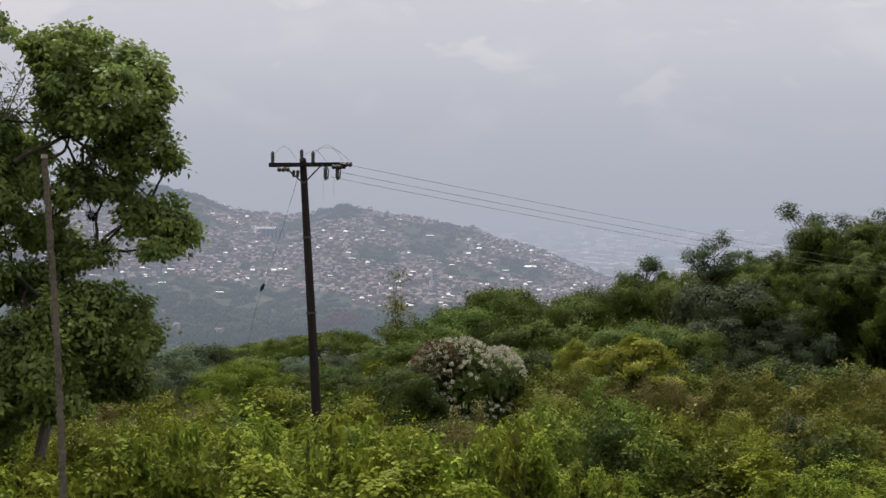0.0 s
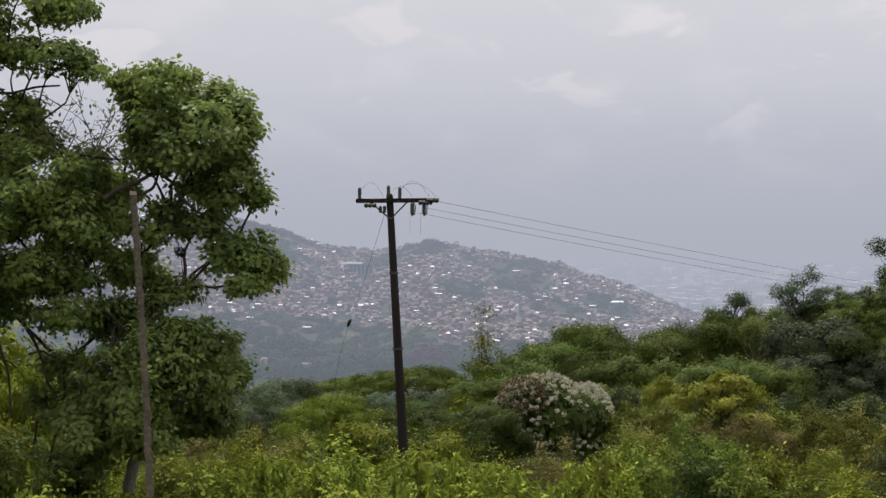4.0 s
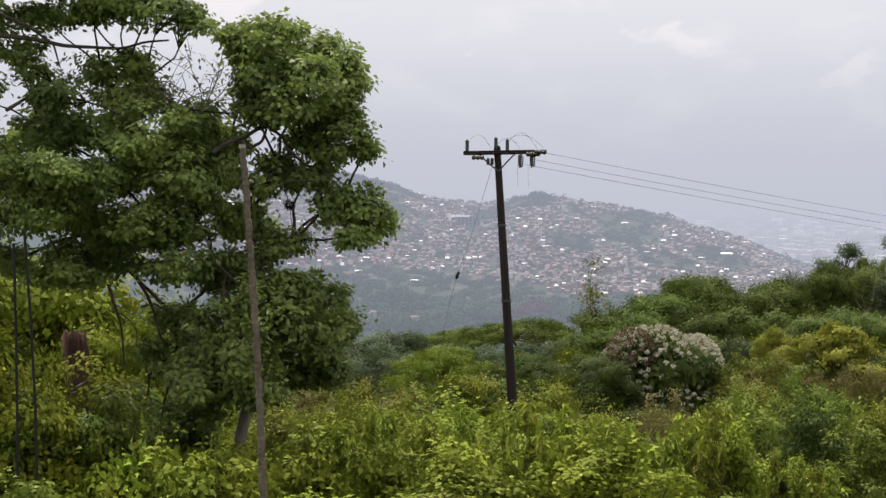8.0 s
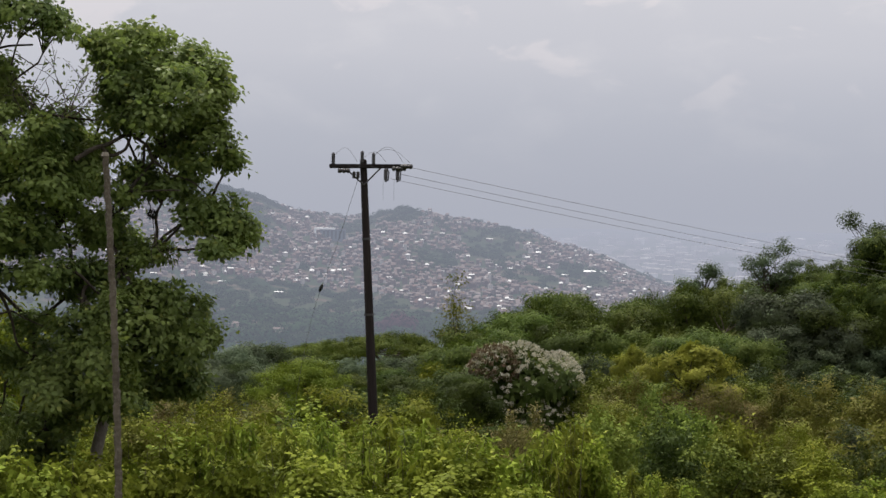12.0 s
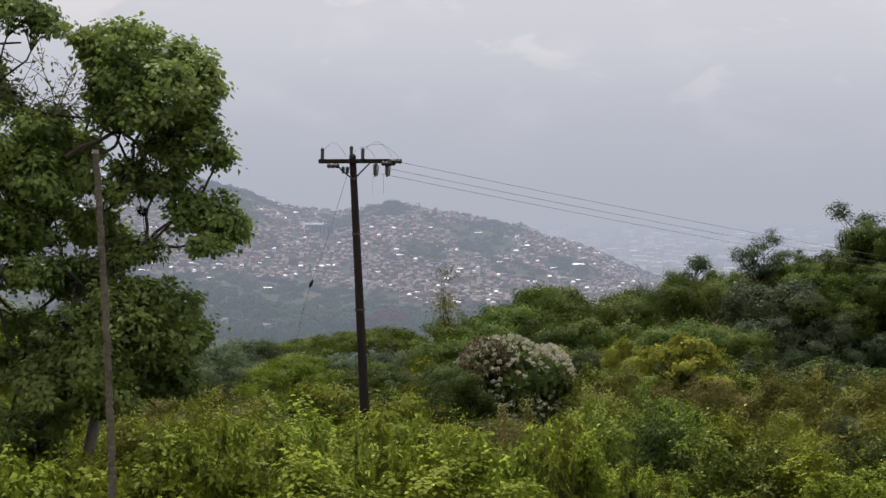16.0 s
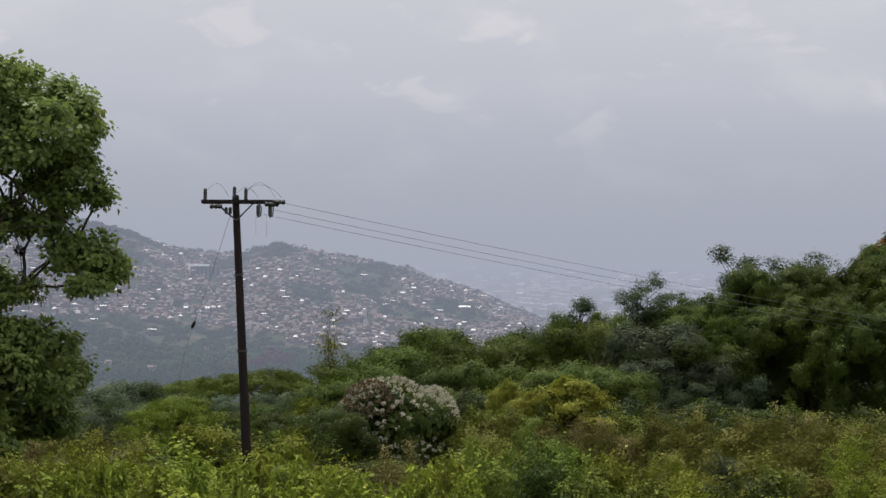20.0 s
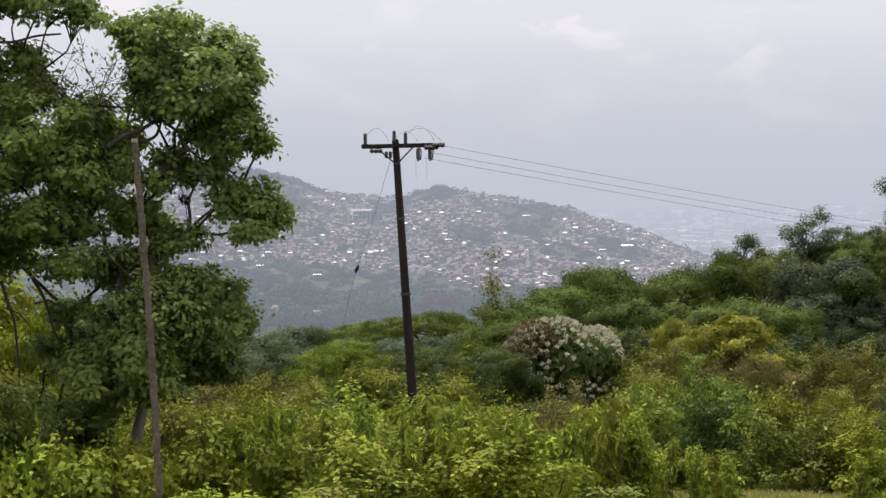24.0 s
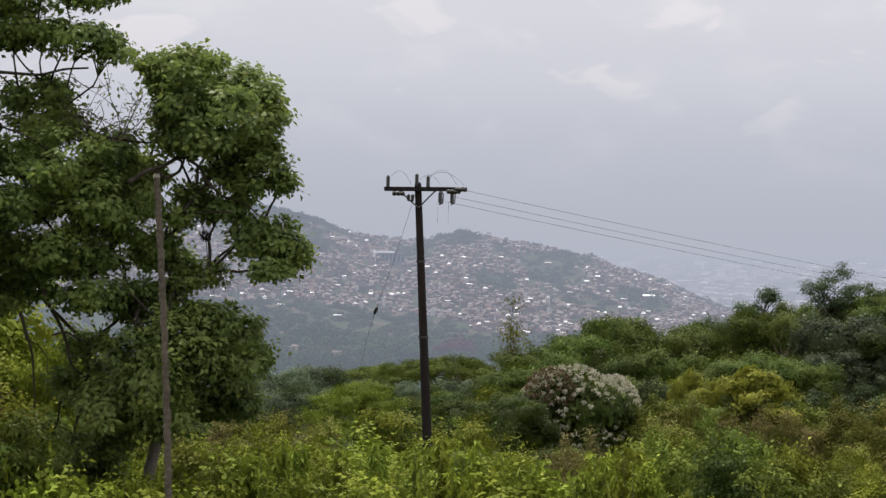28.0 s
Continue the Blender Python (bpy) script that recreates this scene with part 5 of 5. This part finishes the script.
def bare_limb(rows, radius, material=None, d=BIG_D - 0.75, name="limb", label=""):
    """A bent limb of the big tree in the open, through points of azimuth and elevation."""
    p = np.array([tuple(place(a, d + 0.12 * i, e)) for i, (a, e) in enumerate(rows)])
    s = np.linspace(0, len(p) - 1, 4 * len(p))
    q = np.stack([np.interp(s, np.arange(len(p)), p[:, i]) for i in range(3)], 1)
    q[1:-1] = (q[:-2] + 2 * q[1:-1] + q[2:]) / 4
    return part(name, mesh_from(name, *tube(q, np.linspace(radius, radius * 0.35, len(q)), 8), material or BARK, True), TREE, label)


bare_limb(((-10.54, 1.43), (-10.07, 1.75), (-9.57, 1.91), (-9.17, 2.16), (-8.67, 2.21), (-8.05, 2.41), (-7.47, 2.90)), 0.045)
bare_limb(((-9.77, 1.80), (-9.47, 1.54), (-9.07, 1.76), (-8.92, 2.16), (-9.02, 2.86), (-9.17, 3.48), (-8.80, 4.06)), 0.034)
bare_limb(((-8.81, 2.14), (-8.44, 1.89), (-8.31, 1.52), (-7.81, 1.06), (-7.14, 0.89), (-6.55, 0.38)), 0.03)
bare_limb(((-7.47, 0.59), (-7.97, 0.59), (-8.68, 0.53), (-8.36, 0.23), (-8.26, -0.19), (-8.21, -0.69)), 0.016)
bare_limb(((-17.6, 4.9), (-16.00, 4.78), (-15.42, 4.69), (-14.83, 4.55), (-14.05, 4.52), (-13.16, 4.48), (-12.47, 4.69), (-11.78, 4.74)), 0.045)
bare_limb(((-17.0, 5.6), (-15.99, 5.18), (-15.52, 4.88), (-15.12, 4.60), (-15.02, 4.21), (-14.93, 3.91)), 0.03)
bare_limb(((-16.49, 2.67), (-16.01, 2.97), (-15.69, 3.17), (-15.43, 3.33)), 0.035)
bare_limb(((-11.76, 2.54), (-11.38, 2.75), (-10.68, 2.65), (-10.07, 2.60), (-9.47, 2.62)), 0.026)
bare_limb(((-12.22, 4.44), (-11.78, 4.15), (-11.37, 4.20), (-11.12, 4.34)), 0.01, BARK_BROWN)
bare_limb(((-11.62, 2.71), (-11.29, 3.38), (-11.42, 3.74), (-11.12, 4.04)), 0.01, BARK_BROWN)
bare_limb(((-13.61, -2.44), (-13.45, -2.99), (-13.24, -3.65), (-13.18, -4.55), (-13.14, -5.59)), 0.032)
bare_limb(((-12.96, -1.78), (-12.80, -2.23), (-12.47, -2.78), (-12.26, -3.33), (-12.15, -3.90), (-11.98, -4.17), (-11.49, -4.34)), 0.036)
bare_limb(((-12.68, -3.11), (-12.26, -3.00), (-12.03, -3.17), (-11.37, -3.46), (-10.82, -3.71)), 0.018)
bare_limb(((-10.93, -1.67), (-10.37, -1.91), (-9.94, -2.35), (-9.49, -2.80), (-8.94, -3.26), (-8.37, -3.70)), 0.03)
bare_limb(((-13.45, -3.19), (-13.05, -3.44), (-12.80, -3.77), (-12.80, -4.22)), 0.014)
bare_limb(((-8.21, -0.69), (-8.11, -1.13), (-7.81, -1.47), (-7.48, -1.67)), 0.01, BARK_BROWN)
bare_limb(((-8.18, -0.79), (-8.31, -1.30), (-8.15, -1.72)), 0.008, BARK_BROWN)
bare_limb(((-7.86, -1.21), (-7.56, -1.30), (-7.31, -1.55)), 0.008, BARK_BROWN)


def twig_spray():
    """Fine dry twigs with a few last leaves in the gap of the crown."""
    r = np.random.default_rng(341)
    pieces, tips = [], []
    for k in range(17):
        x0, x1 = r.uniform(-55, 60), r.uniform(-75, 75)
        a = place((x0 - 784) / 59.27 + 2.14, BIG_D - 0.6, (376 - r.uniform(205, 225)) / 59.27)
        b = place((x1 - 784) / 59.27 + 2.14, BIG_D - 0.6 + r.uniform(-0.5, 0.5), (376 - r.uniform(95, 205)) / 59.27)
        p = bend(tuple(a), tuple(b), r, 7, 0.10)
        pieces.append(tube(p, np.linspace(0.010, 0.004, 7), 5))
        for q in range(3):
            e = p[3 + q] + r.normal(0, 0.16, 3)
            pieces.append(tube(bend(p[3 + q], e, r, 4, 0.1), np.linspace(0.006, 0.003, 4), 4))
            tips.append(e)
    part("twig_spray", mesh_from("twig_spray", *joined(pieces), BARK_BROWN, True), TREE, "fine bare twigs")
    t = np.repeat(np.array(tips), 4, axis=0)
    away = r.normal(0, 1, t.shape)
    part("sparse_foliage", mesh_from("sparse_foliage", *leaves(t + away * 0.05, away, r, 0.09, 0.5), LEAF_TREE), TREE)


twig_spray()


def nest():
    """A ball of dry stalks that hangs on the bare branch."""
    r = np.random.default_rng(351)
    c = np.array(tuple(place(-8.28, BIG_D - 0.3, -0.12)))
    d = r.normal(0, 1, (260, 3))
    d /= np.linalg.norm(d, axis=1, keepdims=True)
    v, f = leaves(c + d * r.uniform(0.02, 0.07, (260, 1)), d + r.normal(0, 0.5, d.shape), r, 0.06, 0.2)
    tagged(new("air_plant", mesh_from("air_plant", v, f, CABLE)), "dark round ball of dry stalks on a bare branch", "plant")


nest()

# ---- ringed post ----
def ringed_post():
    ob = plant("ringed_post", "slender grey-brown post with close rings like a palm trunk", "post")
    low, high = on_ground(-9.10, 24.5), place(-9.67, 24.5, 1.62)
    low = Vector((low.x + 0.02, low.y, low.z - 0.3))
    count = 64
    pts, rad = [], []
    for i in range(count):
        for k, r in ((0.0, 0.95), (0.5, 0.97), (0.75, 1.12)):
            t = (i + k) / count
            p = low.lerp(high, t)
            p.x += 0.05 * math.sin(t * 3.1) + 0.006 * math.sin(i * 1.7)
            pts.append(p)
            rad.append((0.049 - 0.009 * t) * r * (1 + 0.04 * math.sin(i * 2.3)))
    part("shaft", mesh_from("shaft", *tube(pts, rad, 12), POST_SKIN, False), ob)
    top = bmesh.new()
    bmesh.ops.create_cone(top, cap_ends=True, segments=12, radius1=0.05, radius2=0.038, depth=0.05, matrix=Matrix.Translation(high))
    part("cut_top", bm_mesh("cut_top", top, BARK_PALE, False), ob, "pale sawn top")


ringed_post()

# ---- power pole ----
POLE_D = 54.0


def power_pole():
    ob = plant("power_pole", "dark wooden power pole with a crossarm and insulators", "utility pole")
    top = place(-2.06, POLE_D, 1.57)
    low = place(-1.54, POLE_D, -7.83)
    way = (low - top).normalized()
    foot = low + way * ((low.z - float(ground(low.x, low.y)) + 0.4) / -way.z)
    n = 14
    part("shaft", mesh_from("shaft", *tube([foot.lerp(top, t) for t in np.linspace(0, 1, n)], np.linspace(0.155, 0.095, n), 16), POLE_WOOD, True), ob)
    cap = bmesh.new()
    bmesh.ops.create_cone(cap, cap_ends=True, segments=16, radius1=0.097, radius2=0.06, depth=0.05, matrix=Matrix.Translation(top + Vector((0, 0, 0.02))))
    part("pole_cap", bm_mesh("pole_cap", cap, POLE_WOOD, False), ob)
    for y in (553, 420):
        c = top.lerp(low, (y - 283) / 557)
        part("steel_band", mesh_from("steel_band", *tube([c + way * q for q in (-0.03, 0, 0.03)], 0.145 if y > 500 else 0.125, 16), STEEL, True), ob)
    a, b = place(-3.07, POLE_D - 0.14, 1.40), place(-0.59, POLE_D - 0.14, 1.43)
    for k, name in ((0, "front_arm"), (0.28, "rear_arm")):
        bm = bmesh.new()
        bmesh.ops.create_cube(bm, size=1)
        bmesh.ops.scale(bm, vec=((b - a).length, 0.09, 0.115), verts=bm.verts)
        bmesh.ops.bevel(bm, geom=bm.edges[:], offset=0.012, segments=2, affect="EDGES")
        o = part(name, bm_mesh(name, bm, ARM_WOOD, False), ob)
        o.location = (a + b) / 2 + Vector((0, k, 0))
        o.rotation_euler = (0, -math.atan2((b - a).z, (b - a).x), math.atan2((b - a).y, (b - a).x))
    for x in (-0.62, 0.62):
        m = top + Vector((0, -0.15, 0))
        p = [m + Vector((x * 0.8, 0, -0.2)), m + Vector((x * 0.45, 0, -0.42)), m + way * 0.68 + Vector((0, 0.02, 0))]
        part("arm_brace", mesh_from("arm_brace", *tube(p, 0.022, 6), STEEL, True), ob)
    for x0, x1, y in ((586, 606, 296), (600, 622, 292), (490, 512, 301)):
        ends = [place((x - 784) / 59.27 + 2.14, POLE_D - 0.27, (376 - y) / 59.27) for x in (x0, x1)]
        s = np.linspace(0, 1, 13)
        part("strain_insulator", mesh_from("strain_insulator", *tube([ends[0].lerp(ends[1], q) for q in s], 0.042 + 0.03 * np.abs(np.sin(s * 9.42)), 10), STRAIN, True), ob, "dark ribbed strain insulator")
    for x in (-0.45, -0.15, 0.2, 0.5, 0.8):
        bm = bmesh.new()
        bmesh.ops.create_cone(bm, cap_ends=True, segments=8, radius1=0.025, radius2=0.025, depth=0.42, matrix=Matrix.Translation(top + Vector((x + 0.05, 0, -0.16))) @ Matrix.Rotation(math.pi / 2, 4, "X"))
        part("through_bolt", bm_mesh("through_bolt", bm, STEEL, False), ob)

    def insulator(at, h, name, r=0.045, down=False, glaze=PORCELAIN):
        s = -1 if down else 1
        z, rr = [0], [0.018]
        for i in range(5):
            q = h * (0.12 + 0.17 * i)
            z += [q, q + h * 0.05, q + h * 0.1]
            rr += [r * 1.05, r * 1.3, r * 1.05]
        z.append(h)
        rr.append(r * 0.45)
        return part(name, mesh_from(name, *tube([at + Vector((0.004 * q, 0, s * q)) for q in z], rr, 10), glaze, True), ob, "grey ribbed porcelain insulator")

    for x, y, h in ((482, 293, 0.38), (533, 288, 0.36), (553, 292, 0.38)):
        insulator(place((x - 784) / 59.27 + 2.14, POLE_D - 0.14, (376 - y) / 59.27), h, "pin_insulator")
    for x in (575, 596):
        c = place((x - 784) / 59.27 + 2.14, POLE_D - 0.2, (376 - 296) / 59.27)
        fuse = insulator(c, 0.34, "hanging_fuse", 0.05, True)
        part("fuse_bracket", mesh_from("fuse_bracket", *tube([c + Vector((0.02, 0, 0.03)), c + Vector((0.09, 0, -0.1)), c + Vector((0.07, 0, -0.33)), c + Vector((-0.03, 0, -0.37))], 0.018, 6), STEEL, True), fuse)
    for x in (608, 519, 526):
        c = place((x - 784) / 59.27 + 2.14, POLE_D - 0.2, (376 - (291 if x > 600 else 305)) / 59.27)
        insulator(c + Vector((0, 0, 0.06 if x > 600 else 0.05)), 0.20, "strain_insulator", 0.042, True, STRAIN)
    # jumper loops over the arm
    for x0, x1, y0, hi in ((486, 524, 272, 14), (556, 605, 272, 17), (537, 575, 277, 12), (557, 617, 268, 9)):
        p = []
        for s in np.linspace(0, 1, 14):
            x = x0 + (x1 - x0) * s
            y = y0 - hi * math.sin(math.pi * s) + (285 - y0) * s * s
            p.append(place((x - 784) / 59.27 + 2.14, POLE_D - 0.15 + 0.1 * s, (376 - y) / 59.27))
        part("jumper_wire", mesh_from("jumper_wire", *tube(p, 0.0045, 5), WIRE, True), ob)
    for x in (571, 590):
        p = [place((x - 784) / 59.27 + 2.14, POLE_D - 0.2, (376 - y) / 59.27) for y in (315, 330, 352)]
        part("drop_lead", mesh_from("drop_lead", *tube(p, 0.003, 5), WIRE, True), ob)
    return ob


power_pole()


def line_wire(x0, y0, x1, y1, d1, sag, name, label, group=""):
    a = place((x0 - 784) / 59.27 + 2.14, POLE_D - 0.1, (376 - y0) / 59.27)
    b = place((x1 - 784) / 59.27 + 2.14, d1, (376 - y1) / 59.27)
    p = []
    for s in np.linspace(0, 1, 40):
        q = a.lerp(b, s)
        q.z -= sag * 4 * s * (1 - s)
        p.append(q)
    tagged(part(name, mesh_from(name, *tube(p, np.linspace(0.006, 0.006, 40), 5), WIRE, True)), label, "wire", group)


for k, (x0, y0) in enumerate(((622, 294), (604, 306), (585, 314))):
    line_wire(x0, y0, 2150, 535 + 9 * k, 130, 0.6, "power_line", "thin grey sagging power line", "power lines")


def guy_wire():
    ob = plant("guy_wire", "thin slack wire with a dark insulator hanging from the pole", "wire")
    rows = ((531, 300), (516, 350), (491, 432), (464, 509), (449, 560), (433, 640), (415, 760))
    p = [place((x - 784) / 59.27 + 2.14, POLE_D + 0.1 + 0.02 * (y - 300), (376 - y) / 59.27) for x, y in rows]
    part("strand", mesh_from("strand", *tube(p, 0.0055, 5), WIRE, True), ob)
    c = p[3]
    part("egg_insulator", mesh_from("egg_insulator", *tube([c + Vector((0.05, 0, 0.12)), c + Vector((0.03, 0, 0.07)), c + Vector((0, 0, 0)), c - Vector((0.03, 0, 0.07)), c - Vector((0.05, 0, 0.12))], [0.015, 0.045, 0.055, 0.045, 0.015], 10), CABLE, True), ob, "dark egg-shaped insulator")


guy_wire()

# ---- under the big tree ----
def stump():
    c = on_ground(-14.30, 34.5)
    r = np.random.default_rng(411)
    ob = plant("tree_stump", "broken reddish-brown trunk of a dead tree", "stump")
    top = EYE_Z + 34.5 * math.tan(radians(-3.9))
    n, sides = 14, 40
    z = np.linspace(c.z - 0.2, top, n)
    a = np.linspace(0, 2 * np.pi, sides, endpoint=False)
    v = []
    for i, q in enumerate(z):
        s = i / (n - 1)
        rad = (0.30 - 0.02 * s - 0.10 * s * s) * (1 + 0.18 * np.sin(3 * a + 0.6 + s) + 0.10 * np.sin(7 * a + 2 * s) + 0.06 * np.sin(13 * a))
        lift = s ** 6 * (0.05 * np.sin(3 * a + 1) + 0.06 * np.sin(8 * a) + 0.04 * np.sin(17 * a))
        v.append(np.stack([c.x - 0.22 * s * s + rad * np.cos(a), c.y + rad * np.sin(a), q + lift], 1))
    i, j = np.meshgrid(np.arange(n - 1), np.arange(sides), indexing="ij")
    k = (j + 1) % sides
    f = np.stack([i * sides + j, i * sides + k, (i + 1) * sides + k, (i + 1) * sides + j], -1).reshape(-1, 4)
    part("trunk", mesh_from("trunk", np.concatenate(v), [f, np.arange((n - 1) * sides, n * sides)[None]], STUMP_WOOD, True), ob)
    for rows in (((-216, 702), (-190, 688), (-170, 664), (-152, 652)), ((-216, 707), (-196, 703), (-164, 706), (-140, 698)), ((-186, 748), (-169, 737), (-149, 739), (-130, 728))):
        p = [place((x - 784) / 59.27 + 2.14, 33.9, (376 - y) / 59.27) for x, y in rows]
        part("dead_branch", mesh_from("dead_branch", *tube(p, [0.018, 0.015, 0.011, 0.006], 6), BARK_PALE, True), ob, "pale bare dead branch")


stump()
for rows in (((-16.33, -1.2), (-16.29, -3.67), (-16.28, -5.97), (-16.29, -10.18)), ((-16.02, -0.88), (-15.85, -3.68), (-15.76, -5.98), (-15.7, -10.2))):
    p = [place(a, 27.0, e) for a, e in rows]
    s = np.linspace(0, 3, 16)
    q = np.stack([np.interp(s, range(4), [w[i] for w in p]) for i in range(3)], 1)
    tagged(part("hanging_vine", mesh_from("hanging_vine", *tube(q, 0.02, 7), CABLE, True)), "dark hanging vine below the big tree", "vine", "hanging vines")

# ---- pasture: fence posts and grass ----
for x, y, d in ((422, 906, 38.0), (-135, 888, 30.0)):
    g = on_ground((x - 784) / 59.27 + 2.14, d)
    t = place((x - 784) / 59.27 + 2.14, d, (376 - y) / 59.27)
    if t.z < g.z + 0.5:
        t.z = g.z + 0.9
    tagged(part("fence_post", mesh_from("fence_post", *tube([g - Vector((0, 0, 0.2)), g.lerp(t, 0.5) + Vector((0.01, 0, 0)), t - Vector((0, 0, 0.02)), t], [0.075, 0.07, 0.066, 0.03], 9), BARK_PALE, True)), "short weathered grey wooden fence post", "post", "fence posts")


def grass():
    r = np.random.default_rng(501)
    n = 110000
    az, d = r.uniform(-3, 20, n), r.uniform(36, 55, n)
    x, y = d * np.sin(np.radians(az)), d * np.cos(np.radians(az))
    p = np.stack([x, y, ground(x, y) - 0.02], 1)
    w = r.normal(0, 0.5, (n, 3))
    w[:, 2] = 1.0
    v, f = leaves(p, w, r, 0.2, 0.16, plain=True)
    tagged(new("grass", mesh_from("grass", v, f, GRASS)), "short yellow-green pasture grass", "grass", kind="stuff")


grass()
random.seed(12)
for az, d, k in ((-16.1, 33.0, 0.62), (-13.6, 32.8, 0.62), (-17.2, 32.4, 0.7), (-12.6, 33.2, 0.5), (-14.7, 31.5, 0.35), (7.35, 43.6, 0.42), (7.75, 43.3, 0.25), (6.9, 42.6, 0.22), (9.6, 41.9, 0.12), (5.6, 42.5, 0.2), (4.9, 42, 0.35), (8.4, 42.0, 0.18), (11.5, 42.3, 0.25), (12.5, 43.0, 0.28), (14, 42.5, 0.3), (11.8, 50.3, 0.4), (12.6, 50.0, 0.35), (5.6, 49.5, 0.4), (6.8, 50, 0.4)):
    put(random.choice((MIDS if az < -12 else BROAD)[0]), az, d, k, USED, sink=0.05)

# patterns that found no place of their own
for pattern in PATTERNS:
    if pattern.name not in USED and pattern.location.length < 0.01:
        for piece in list(pattern.children):
            bpy.data.objects.remove(piece)
        bpy.data.objects.remove(pattern)
